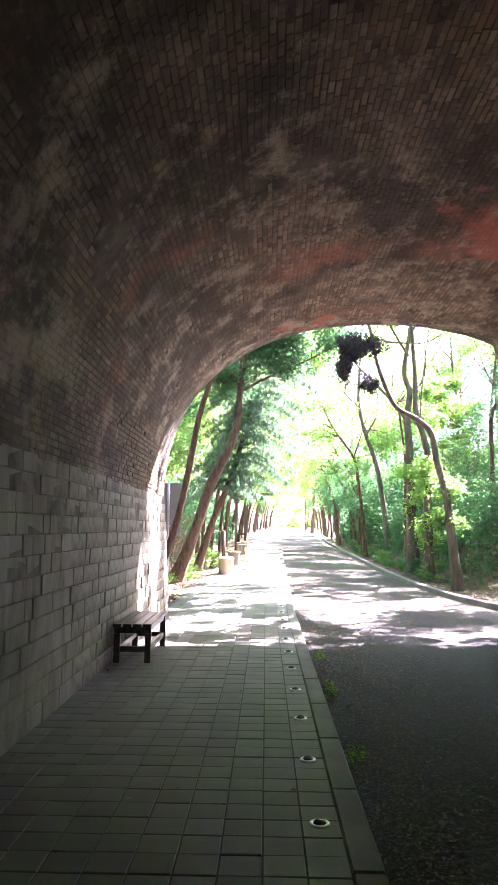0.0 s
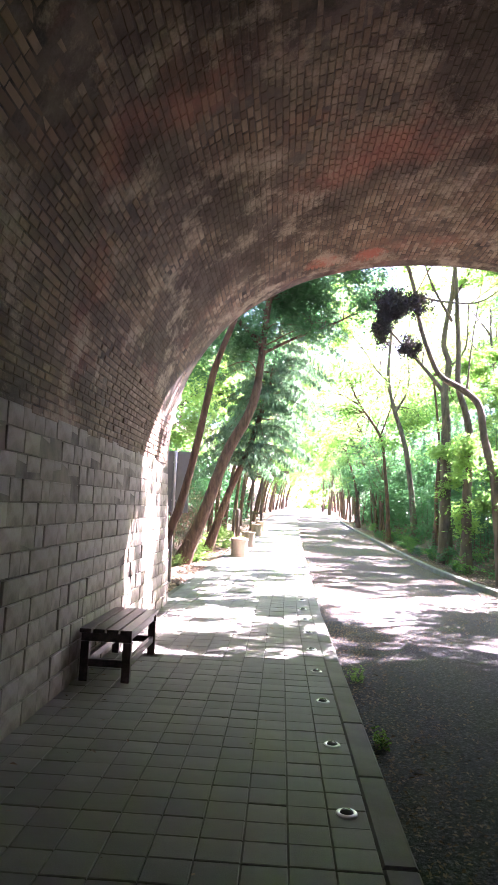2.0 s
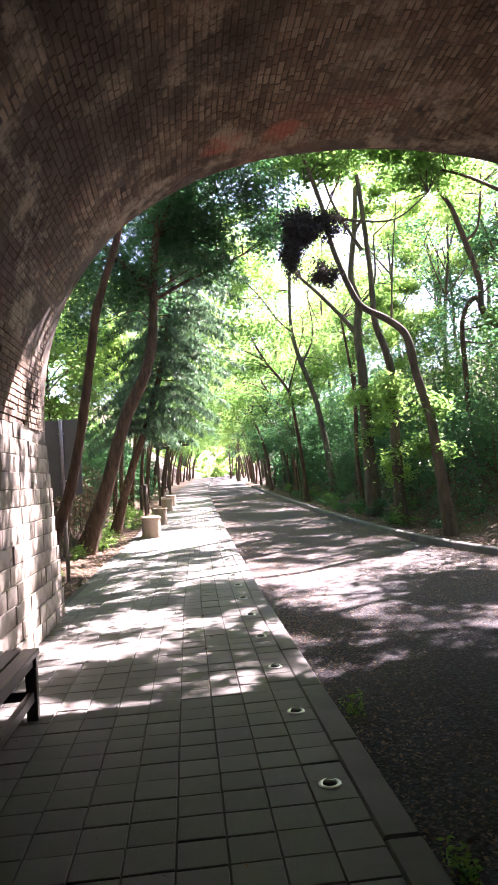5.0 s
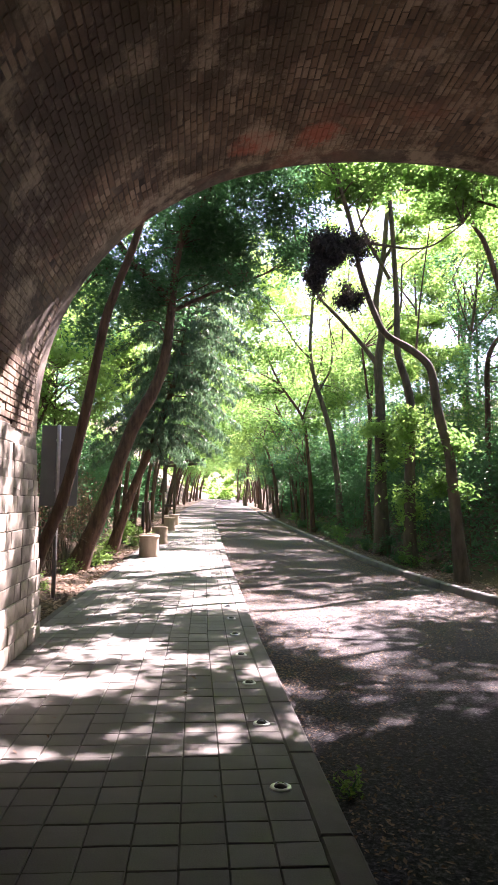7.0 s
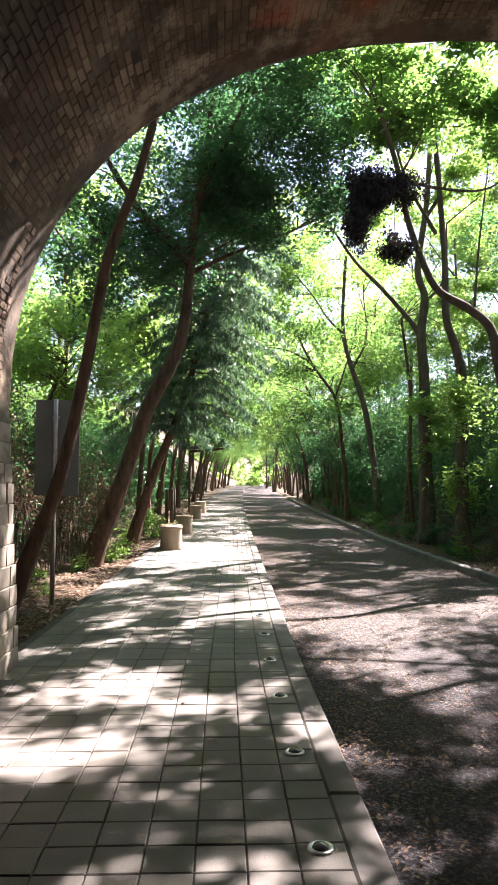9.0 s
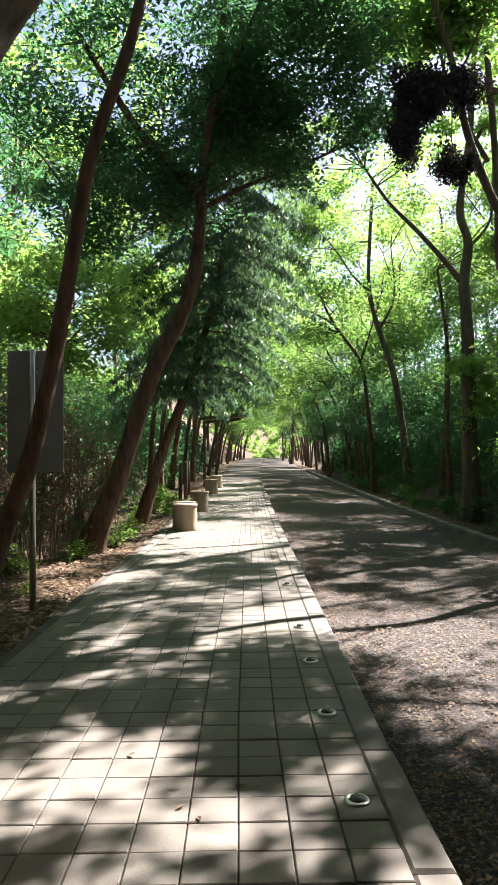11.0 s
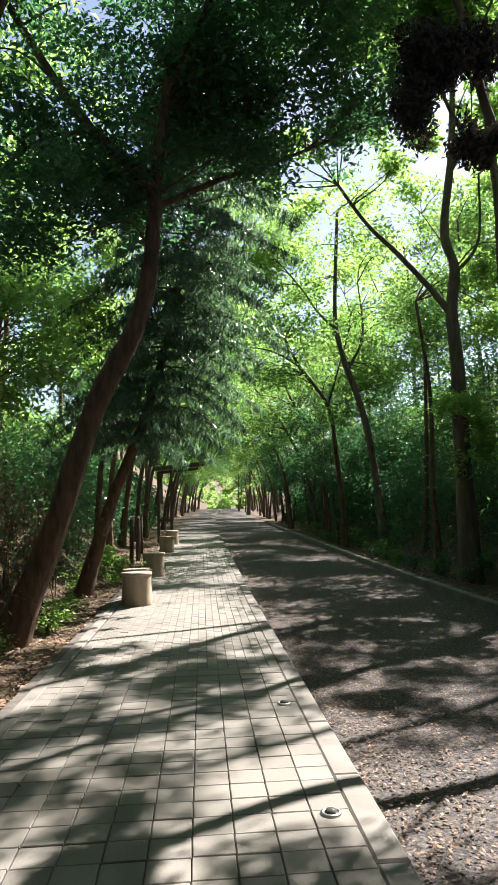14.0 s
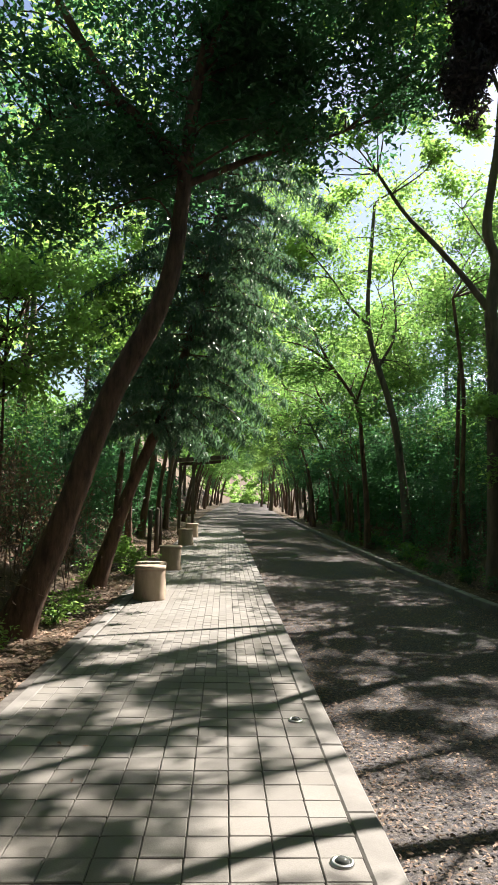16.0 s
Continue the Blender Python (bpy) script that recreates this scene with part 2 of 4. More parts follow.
def smooth_line(points, per=5):
    """Points on a soft curve through the given ones."""
    p = [Vector(q) for q in points]
    p = [p[0] * 2 - p[1]] + p + [p[-1] * 2 - p[-2]]
    out = []
    for i in range(1, len(p) - 2):
        for s in range(per):
            u = s / per
            a, b, c, d = p[i - 1], p[i], p[i + 1], p[i + 2]
            out.append(0.5 * (2 * b + (c - a) * u + (2 * a - 5 * b + 4 * c - d) * u * u + (3 * b - 3 * c + d - a) * u ** 3))
    out.append(p[-2])
    return out


def tube_arrays(points, r0, r1, sides=8, per=5, knots=0.12, flare=0.0, seed=0):
    """Verts and quads of a tapered limb along the points."""
    line = smooth_line(points, per)
    rng = random.Random(seed)
    verts, n = [], len(line)
    for i, q in enumerate(line):
        d = (line[min(i + 1, n - 1)] - line[max(i - 1, 0)]).normalized()
        u = d.cross(Vector((0.31, 0.95, 0.05))).normalized()
        w = d.cross(u)
        k = i / (n - 1)
        r = r0 + (r1 - r0) * k ** 0.8 + flare * math.exp(-k * n * 0.55)
        for s in range(sides):
            a = 2 * math.pi * s / sides
            rr = r * (1 + knots * noise.noise(q * 1.7 + Vector((math.cos(a), math.sin(a), seed))) + rng.uniform(-0.04, 0.04))
            verts.append(q + (u * math.cos(a) + w * math.sin(a)) * rr)
    faces = [(i * sides + s, i * sides + (s + 1) % sides, (i + 1) * sides + (s + 1) % sides, (i + 1) * sides + s) for i in range(n - 1) for s in range(sides)]
    return np.array([tuple(v) for v in verts]), np.array(faces)


def merge(pieces):
    vs, fs, off = [], [], 0
    for v, f in pieces:
        vs.append(v)
        fs.append(f + off)
        off += len(v)
    return np.concatenate(vs), np.concatenate(fs)


def leaves(rng, centres, spread, count, size, flat=0.5, droop=0.0, slim=0.45):
    """Folded diamond leaves scattered round each centre. spread: (sx, sy, sz)."""
    centres = np.asarray(centres, dtype=float)
    n = len(centres) * count
    c = np.repeat(centres, count, axis=0) + rng.normal(0, 1, (n, 3)) * np.asarray(spread)
    d = rng.normal(0, 1, (n, 3))
    d[:, 2] = d[:, 2] * (1 - flat) - droop
    d /= np.linalg.norm(d, axis=1)[:, None]
    up = rng.normal(0, 0.55, (n, 3)) + (0, 0, 1)
    s = np.cross(d, up)
    s /= np.linalg.norm(s, axis=1)[:, None] + 1e-6
    ln = size * rng.uniform(0.6, 1.35, n)[:, None]
    nrm = np.cross(s, d)
    fold = nrm * ln * 0.10
    v = np.stack([c - d * ln * 0.5, c + s * ln * slim * 0.5 + fold - d * ln * 0.06, c + d * ln * 0.5 - nrm * ln * 0.08, c - s * ln * slim * 0.5 + fold - d * ln * 0.06], axis=1)
    return v.reshape(-1, 3), np.arange(n * 4).reshape(-1, 4)


def blob_points(rng, centre, radii, n, hollow=0.45, fine=False):
    """Points within an ellipsoid, more of them towards its skin."""
    k = max(3, n // (2 if fine else 7))
    d = rng.normal(0, 1, (k, 3))
    d /= np.linalg.norm(d, axis=1)[:, None]
    r = (hollow + (1 - hollow) * rng.random(k)) ** 0.6
    heads = np.asarray(centre) + d * r[:, None] * np.asarray(radii)
    fan = np.asarray(radii) * (0.05 if fine else 0.20) + 0.04
    return heads[rng.integers(0, k, n)] + rng.normal(0, 1, (n, 3)) * fan * (1.0, 1.0, 0.7)


def veer(y):
    """The way bends a little to the right past the portal."""
    return 0.014 * max(0.0, y - 12.4) + 0.00032 * max(0.0, y - 38.0) ** 2


def rise(y):
    """The way climbs gently further on."""
    d = max(0.0, y - 21.0)
    return 0.018 * d * d / (d + 6.0)


# ---- the tunnel ----
CX, HALF, SPRING, RISE, POWER = 2.10, 3.94, 2.10, 3.22, 2.25
Y0, Y1 = -64.0, 12.4                # far mouth behind, near mouth ahead


def arch(a):
    """Point and outward normal of the vault's inside at the angle a (0 at the left springing, pi at the right)."""
    c, s = -math.cos(a), math.sin(a)
    x = CX + HALF * math.copysign(abs(c) ** (2 / POWER), c)
    z = SPRING + RISE * max(s, 0.0) ** (2 / POWER)
    u, w = (x - CX) / HALF, (z - SPRING) / RISE
    n = Vector((math.copysign(abs(u) ** (POWER - 1), u) / HALF, 0, max(w, 0.0) ** (POWER - 1) / RISE)).normalized()
    return Vector((x, 0, z)), n


def arch_steps(step):
    """Points at even steps along the curve, with their normals."""
    fine = [arch(math.pi * i / 4000) for i in range(4001)]
    out, run = [fine[0]], 0.0
    for (p, _), (q, n) in zip(fine, fine[1:]):
        run += (q - p).length
        if run >= step:
            out.append((q, n))
            run = 0.0
    return out


vault = tagged(new("vault"), "weathered red brick barrel vault, sooty and lime-stained", "tunnel vault", kind="structure")
ring = [arch(math.pi * i / 64) for i in range(65)]
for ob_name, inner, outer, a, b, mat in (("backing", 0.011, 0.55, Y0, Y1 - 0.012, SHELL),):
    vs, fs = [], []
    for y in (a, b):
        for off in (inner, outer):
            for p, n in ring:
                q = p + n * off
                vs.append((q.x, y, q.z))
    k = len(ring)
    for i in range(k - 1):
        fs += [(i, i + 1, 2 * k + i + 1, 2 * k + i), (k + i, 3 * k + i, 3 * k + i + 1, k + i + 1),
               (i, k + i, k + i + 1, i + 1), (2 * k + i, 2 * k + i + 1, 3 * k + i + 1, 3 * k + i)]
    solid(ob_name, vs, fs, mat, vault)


def piece_arrays(lx, ly, depth, chamfer):
    """A block lying on its back: face up at z = 0, its body below."""
    x, y, c = lx / 2, ly / 2, chamfer
    v = [(-x, -y, -depth), (x, -y, -depth), (x, y, -depth), (-x, y, -depth), (-x, -y, -c), (x, -y, -c), (x, y, -c), (-x, y, -c),
         (-x + c, -y + c, 0), (x - c, -y + c, 0), (x - c, y - c, 0), (-x + c, y - c, 0)]
    f = [(a + i, a + (i + 1) % 4, a + 4 + (i + 1) % 4, a + 4 + i) for a in (0, 4) for i in range(4)] + [(8, 9, 10, 11)]
    return np.array(v), np.array(f)


def lay(v, f, mats):
    """Copies of one piece under many poses, as one pair of arrays."""
    m = np.array([np.array(q) for q in mats])
    vv = np.einsum("nij,kj->nki", m[:, :3, :3], v) + m[:, None, :3, 3]
    ff = f[None] + (np.arange(len(mats)) * len(v))[:, None, None]
    return vv.reshape(-1, 3), ff.reshape(-1, 4)


def frame_of(origin, xdir, zdir):
    x, z = xdir.normalized(), zdir.normalized()
    y = z.cross(x)
    return Matrix(((x.x, y.x, z.x, origin[0]), (x.y, y.y, z.y, origin[1]), (x.z, y.z, z.z, origin[2]), (0, 0, 0, 1)))


rng = random.Random(5)
single_bricks, many_bricks = [], []
for row, (p, n) in enumerate(arch_steps(0.063)):
    for ya, yb in ((1.4, 7.93), (7.975, Y1 - 0.31)):
        y = ya - (0.075 if row % 2 else 0.0) + rng.uniform(-0.015, 0.015)
        while y < yb - 0.02:
            ln = min(rng.choice((0.72, 1.0, 1.0, 1.0, 1.35)), (yb - y) / 0.152)
            worn = noise.noise(Vector((p.x * 0.9, y * 1.3, p.z * 0.9)))
            sunk = rng.uniform(-0.002, 0.006) + (0.014 if rng.random() < 0.05 else 0) + 0.024 * worn - 0.004
            m = frame_of((p.x + n.x * sunk, y + 0.0745 * ln, p.z + n.z * sunk), Vector((0, 1, 0)), -n)
            m = m @ pose(0, 0, 0, rng.uniform(-2, 2), rng.uniform(-1, 1), rng.uniform(-1, 1)) @ Matrix.Diagonal((ln, rng.uniform(0.9, 1.02), 1, 1))
            (single_bricks if row < 14 and 7.975 < y < 11.4 else many_bricks).append(m)
            y += 0.152 * ln
bv, bf = piece_arrays(0.1445, 0.0555, 0.07, 0.004)

# smooth rendered band round the near mouth
vs, fs = [], []
band = [(CX - HALF - 0.0, -0.3)] + [(p.x + n.x * 0.02, p.z + n.z * 0.02) for p, n in ring] + [(CX + HALF, -0.3)]
outer = [(CX - HALF - 0.3, -0.3)] + [(p.x + n.x * 0.3, p.z + n.z * 0.3) for p, n in ring] + [(CX + HALF + 0.3, -0.3)]
band, outer = band[1:-1], outer[1:-1]
k = len(band)
for y in (Y1 - 0.30, Y1 + 0.03):
    wob = 0.012
    vs += [(x + wob * noise.noise(Vector((x * 3, y, z * 3))), y + (0.02 * noise.noise(Vector((x * 2, 4, z * 2)))), z + wob * noise.noise(Vector((z * 3, y, x * 3)))) for x, z in band] + [(x, y, z) for x, z in outer]
for i in range(k - 1):
    fs += [(i, i + 1, 2 * k + i + 1, 2 * k + i), (i, k + i, k + i + 1, i + 1), (2 * k + i, 2 * k + i + 1, 3 * k + i + 1, 3 * k + i), (k + i, 3 * k + i, 3 * k + i + 1, k + i + 1)]
tagged(solid("arch_band", vs, fs, BAND, smooth=False), "stained cement band round the tunnel mouth", "trim", kind="structure")

# stone side walls with thickness, footed below the floor
wall_left = tagged(new("wall_left"), "grey rough-faced stone block wall with open joints", "wall", kind="structure")
part("core", box(0.5, Y1 - 0.02 - Y0, SPRING + 0.4, (CX - HALF - 0.05 - 0.25, (Y0 + Y1 - 0.02) / 2, SPRING / 2 - 0.2), 0), JOINT, wall_left)
wall_right = tagged(new("wall_right"), "grey rough-faced stone block wall of the tunnel", "wall", kind="structure")
part("core", box(0.5, Y1 - 0.02 - Y0, SPRING + 0.4, (CX + HALF + 0.05 + 0.25, (Y0 + Y1 - 0.02) / 2, SPRING / 2 - 0.2), 0), JOINT, wall_right)

for side, wall in ((-1, wall_left), (1, wall_right)):
    # pointing between the stones, following the wall's batter
    foot, head, back = CX + side * (HALF - (0.105 if side < 0 else -0.01)), CX + side * (HALF + 0.009), CX + side * (HALF + 0.12)
    vs = [(x, y, z) for y in (Y0, Y1 - 0.03) for x, z in ((foot, -0.1), (head, SPRING), (back, SPRING), (back, -0.1))]
    solid("pointing", vs, [(0, 1, 2, 3), (7, 6, 5, 4), (0, 4, 5, 1), (1, 5, 6, 2), (2, 6, 7, 3), (3, 7, 4, 0)], JOINT, wall)

# headwall round the near mouth, and the same at the far one
for nm, ya, yb in (("wall_portal", Y1 - 0.02, Y1 + 0.0), ("wall_far_portal", Y0 - 0.4, Y0)):
    ya = ya - 0.4 if nm == "wall_portal" else ya
    vs, fs = [], []
    prof = [(CX - HALF - 0.045, -0.3)] + [(p.x + n.x * 0.045, p.z + n.z * 0.045) for p, n in ring] + [(CX + HALF + 0.045, -0.3)]
    for y in (ya, yb):
        vs += [(x, y, z) for x, z in prof]
        vs += [(CX + (x - CX) * 2.3, y, -0.3 if i in (0, len(prof) - 1) else max(z, 1.0) * 0 + 6.9) for i, (x, z) in enumerate(prof)]
    k = len(prof)
    for i in range(k - 1):
        fs += [(i, k + i, k + i + 1, i + 1), (2 * k + i, 2 * k + i + 1, 3 * k + i + 1, 3 * k + i), (i, i + 1, 2 * k + i + 1, 2 * k + i), (k + i, 3 * k + i, 3 * k + i + 1, k + i + 1)]
    tagged(solid(nm, vs, fs, MORTAR), "mortared masonry headwall round the tunnel mouth", "wall", kind="structure")

# the hill over the tunnel
vs, fs = [], []
nx, ny = 26, 30
for j in range(ny + 1):
    for i in range(nx + 1):
        x, y = -12 + 28 * i / nx, Y0 - 1 + (Y1 - 0.1 - Y0 + 1) * j / ny
        vs.append((x, y, 6.95 + 0.5 * noise.noise(Vector((x * 0.3, y * 0.3, 2)))))
for j in range(ny):
    for i in range(nx):
        a = j * (nx + 1) + i
        fs.append((a, a + 1, a + nx + 2, a + nx + 1))
tagged(solid("hill_over_tunnel", vs, fs, SOIL, smooth=True), "brown soil of the hill that covers the tunnel", "ground", kind="structure")


# ---- ground, road and walkway ----
def kerb_x(y):
    """The road's right-hand kerb."""
    return 4.15 + veer(y) + 0.9 * math.exp(-max(y - 13.5, 0) / 2.2) if y > 13.5 else 5.05


def ground_z(x, y):
    v = veer(y)
    bump = 0.05 * noise.noise(Vector((x * 0.7, y * 0.7, 0))) + 0.35 * noise.noise(Vector((x * 0.25, y * 0.25, 5)))
    if y < Y1 + 0.05 and CX - HALF - 0.5 < x < CX + HALF + 0.5:
        return -0.3
    left, right = -1.84 + v, kerb_x(y)
    if left - 0.05 <= x <= right + 0.1:
        return rise(y) - 0.3
    d = (left - 1.5 - x) if x < left else (x - right - 1.1)
    base = rise(y) - 0.05 + 0.03 * noise.noise(Vector((x * 2.1, y * 2.1, 3)))
    if d <= 0:
        return base
    return base + min(0.75 * d, 5.2 + 0.16 * d) + bump * min(d, 1)


xs = sorted(set([-600, -300, -120, -60] + [round(-36 + 1.5 * i, 2) for i in range(20)] + [round(-6.6 + 0.3 * i, 2) for i in range(52)] + [round(9.3 + 1.5 * i, 2) for i in range(20)] + [60, 120, 300, 600]))
ys = sorted(set([-600, -200, -80, -64.5, -40, -12, 0] + [round(9 + 0.45 * i, 2) for i in range(90)] + [round(50 + 2.5 * i, 2) for i in range(24)] + [130, 180, 300, 600, 1500]))
vs = [(x, y, ground_z(x, y)) for y in ys for x in xs]
k = len(xs)
fs = [(j * k + i, j * k + i + 1, (j + 1) * k + i + 1, (j + 1) * k + i) for j in range(len(ys) - 1) for i in range(k - 1)]
tagged(solid("ground", vs, fs, SOIL, smooth=True), "brown forest soil rising in banks beside the way", "ground", kind="structure")

ROAD_Z = -0.11
vs, fs = [], []
ry = [Y0 - 10 + (10.0 - Y0) * i / 36 for i in range(37)] + [2.5 * i for i in range(1, 5)] + [12.4 + 0.8 * i for i in range(60)] + [62 + 6 * i for i in range(14)]
cols = 14
for y in ry:
    a, b = 0.5 + veer(y), (CX + HALF - 0.02 if y < Y1 else kerb_x(y) + 0.03)
    for i in range(cols + 1):
        x = a + (b - a) * i / cols
        vs.append((x, y, rise(y) + ROAD_Z + 0.012 * noise.noise(Vector((x, y, 1))) - 0.02 * abs(2 * i / cols - 1) ** 2))
for j in range(len(ry) - 1):
    for i in range(cols):
        a = j * (cols + 1) + i
        fs.append((a, a + 1, a + cols + 2, a + cols + 1))
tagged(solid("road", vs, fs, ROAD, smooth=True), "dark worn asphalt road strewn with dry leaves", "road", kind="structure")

pavement = tagged(new("pavement"), "grey square concrete pavers with dark open joints", "pavement", kind="structure")
vs, fs = [], []
py = [Y0 - 10, 0, 6, 12.4] + [13 + 1.0 * i for i in range(60)] + [90, 110, 140]
for y in py:
    h = rise(y)
    vs += [(-1.95 + veer(y), y, h - 0.012), (0.55 + veer(y), y, h - 0.012), (0.55 + veer(y), y, h - 0.25), (-1.95 + veer(y), y, h - 0.25)]
for j in range(len(py) - 1):
    for i in range(4):
        fs.append((4 * j + i, 4 * j + (i + 1) % 4, 4 * j + 4 + (i + 1) % 4, 4 * j + 4 + i))
solid("bedding", vs, fs, MORTAR, pavement)

# kerb stones along the walkway and the road's far side
kerb = tagged(new("kerb"), "grey concrete kerb stones along the walkway", "kerb", kind="structure")
kv, kf = piece_arrays(0.155, 0.99, 0.28, 0.012)
kerb_mesh = None
for i in range(46):
    y = -1.5 + i
    m = pose(0.483 + veer(y), y, rise(y) + 0.001 + rng.uniform(-0.002, 0.003), 0, rng.uniform(-0.3, 0.3), -0.8 if y > 12.4 else 0)
    if kerb_mesh is None:
        first = solid("kerb_stone", kv, kf, KERB, kerb)
        kerb_mesh, first.matrix_basis = first.data, m
    else:
        shared("kerb_stone", kerb_mesh, m, kerb)
edging = tagged(new("path_edging"), "narrow grey concrete edging strip of the walkway", "edging", kind="structure")
ev, ef = piece_arrays(0.13, 0.99, 0.2, 0.012)
edge_mesh = None
for i in range(34):
    y = 12.95 + i
    m = pose(-1.79 + veer(y), y, rise(y) + 0.003 + rng.uniform(-0.002, 0.003), 0, 0, -0.8)
    if edge_mesh is None:
        first = solid("edging_stone", ev, ef, KERB, edging)
        edge_mesh, first.matrix_basis = first.data, m
    else:
        shared("edging_stone", edge_mesh, m, edging)
far_kerb = tagged(new("roadside_kerb"), "low mossy concrete kerb at the road's far edge", "kerb", kind="structure")
fv, ff = piece_arrays(0.16, 0.97, 0.26, 0.015)
far_mesh = None
y = 12.6
while y < 62:
    x0, x1 = kerb_x(y), kerb_x(y + 1)
    d = Vector((x1 - x0, 1, 0)).normalized()
    m = Matrix.Translation(((x0 + x1) / 2 + 0.08, y + 0.5, rise(y + 0.5))) @ pose(0, 0, 0, 0, 0, -math.degrees(math.atan2(d.x, d.y)))
    if far_mesh is None:
        first = solid("kerb_stone", fv, ff, KERB, far_kerb)
        far_mesh, first.matrix_basis = first.data, m
    else:
        shared("kerb_stone", far_mesh, m, far_kerb)
    y += d.y * 1.0


# ---- trees ----
def tree(trunks, blobs, label, bark, leaf, seed, leaf_size=0.11, per=55, spread=0.20, sides=9, name="tree", twigs=True, flat=0.5, droop=0.15):
    """A tree: tapered trunk and limbs given as (points, r0, r1), and a crown of leaf clumps in (centre, radii, clumps)."""
    r = np.random.default_rng(seed)
    top = tagged(new(name), label, "tree")
    base = Vector(trunks[0][0][0])
    top.matrix_basis = Matrix.Translation(base)
    limbs = []
    for i, (pts, r0, r1) in enumerate(trunks):
        limbs.append(tube_arrays([Vector(p) - base for p in pts], r0, r1, sides if i == 0 else max(5, sides - 2), 6, 0.15, r0 * 0.5 if i == 0 else 0.0, seed + i))
    ends = []
    for pts, _, _ in trunks:
        line = smooth_line(pts, 4)
        ends += line[len(line) // 2:]
    sets = []
    for centre, radii, n in blobs:
        c = blob_points(r, centre, radii, n, 0.25 if spread < 0.15 else 0.45, spread < 0.15)
        sets.append(c)
        if twigs and radii[0] > 0.7:
            for q in c[:: max(1, n // 9)]:
                q = Vector(q)
                e = min(ends, key=lambda w: (w - q).length + 1.5 * max(0.0, w.z - q.z))
                if (e - q).length > 2.0:
                    continue
                mid = (e + q) / 2 + Vector((r.normal(0, 0.2), r.normal(0, 0.2), r.normal(0.1, 0.2)))
                limbs.append(tube_arrays([e - base, mid - base, q - base], 0.014 + 0.005 * (q - e).length, 0.005, 5, 4, 0.1, 0, seed + 9))
    solid("trunk", *merge(limbs), bark, top, smooth=True)
    if sets:
        c = np.concatenate(sets) - np.array(base)
        solid("crown", *leaves(r, c, (spread, spread, spread * 0.7), per, leaf_size, flat, droop), leaf, top)
    return top


LB = "green leafy tree with a slender "
# the two leaning trees and the conifer on the walkway's left
tree([([(-2.5, 14.4, -0.12), (-2.15, 14.4, 0.83), (-1.93, 14.4, 1.42), (-1.7, 14.4, 2.42), (-1.47, 14.4, 3.75), (-1.32, 14.4, 4.3), (-1.02, 14.4, 5.2), (-0.8, 14.3, 6.4), (-0.9, 14.2, 8.2), (-0.7, 14.2, 10.0)], 0.10, 0.03),
      ([(-0.85, 14.3, 6.1), (-0.3, 14.6, 7.0), (0.3, 15.2, 7.8)], 0.04, 0.015)],
     # the clumps above z 10 are unseen, added to block sky light
     [((-2.2, 15.8, 7.0), (1.3, 1.2, 0.7), 40), ((-0.9, 14.6, 8.2), (1.6, 1.6, 1.0), 50), ((-3.9, 17.4, 6.4), (1.4, 1.4, 1.0), 40), ((-1.6, 13.6, 10.4), (2.0, 1.6, 0.9), 70), ((1.0, 14.4, 10.8), (2.0, 1.7, 0.9), 110), ((-3.6, 13.8, 9.0), (1.6, 1.5, 1.0), 60), ((0.4, 16.6, 11.6), (2.2, 1.8, 0.9), 110)],
     LB + "dark trunk leaning over the path", BARK, LEAF_DARK, 11, 0.10, 70)
tree([([(-2.62, 19.7, -0.1), (-2.06, 19.7, 1.3), (-1.56, 19.7, 2.84), (-1.1, 19.7, 3.75), (-0.87, 19.7, 4.48), (-0.77, 19.7, 5.4), (-0.67, 19.7, 6.61), (-0.43, 19.7, 8.0), (-0.3, 19.7, 9.6), (0.2, 19.4, 11.0)], 0.185, 0.04),
      ([(-0.76, 19.7, 5.5), (0.1, 19.9, 6.0), (1.1, 20.2, 6.5), (2.2, 20.4, 7.1)], 0.05, 0.015),
      ([(-0.76, 19.7, 5.7), (-1.1, 19.6, 6.05), (-1.6, 19.5, 6.5), (-2.1, 19.35, 7.2), (-2.7, 19.2, 8.2)], 0.115, 0.04),
      ([(-1.45, 19.6, 6.5), (-2.2, 19.5, 6.3), (-2.8, 19.3, 5.6)], 0.035, 0.012),
      ([(-0.6, 19.7, 7.0), (0.0, 18.9, 7.9), (0.6, 17.6, 8.6)], 0.055, 0.018)],
     # the two clumps at z 11 are added out of view, to darken the path
     [((-0.6, 19.3, 8.3), (1.9, 1.7, 1.2), 150), ((1.3, 20.0, 7.3), (1.6, 1.3, 1.0), 90), ((-2.2, 19.6, 6.0), (1.3, 1.1, 1.2), 130), ((-3.4, 19.6, 7.4), (1.3, 1.3, 1.0), 30), ((0.7, 17.2, 8.6), (1.5, 1.5, 0.8), 60), ((0.3, 19.9, 6.4), (0.9, 0.8, 0.6), 26), ((0.9, 19.4, 7.9), (1.7, 1.3, 1.0), 120), ((-0.9, 20.3, 6.6), (1.0, 0.9, 0.9), 50), ((0.2, 18.2, 11.0), (2.2, 1.8, 1.0), 80), ((1.0, 21.4, 11.0), (2.2, 1.8, 1.0), 70), ((0.4, 21.0, 7.4), (0.9, 0.8, 0.8), 60)],
     LB + "brown trunk leaning over the path", BARK, LEAF_DARK, 12, 0.105, 70, 0.2)
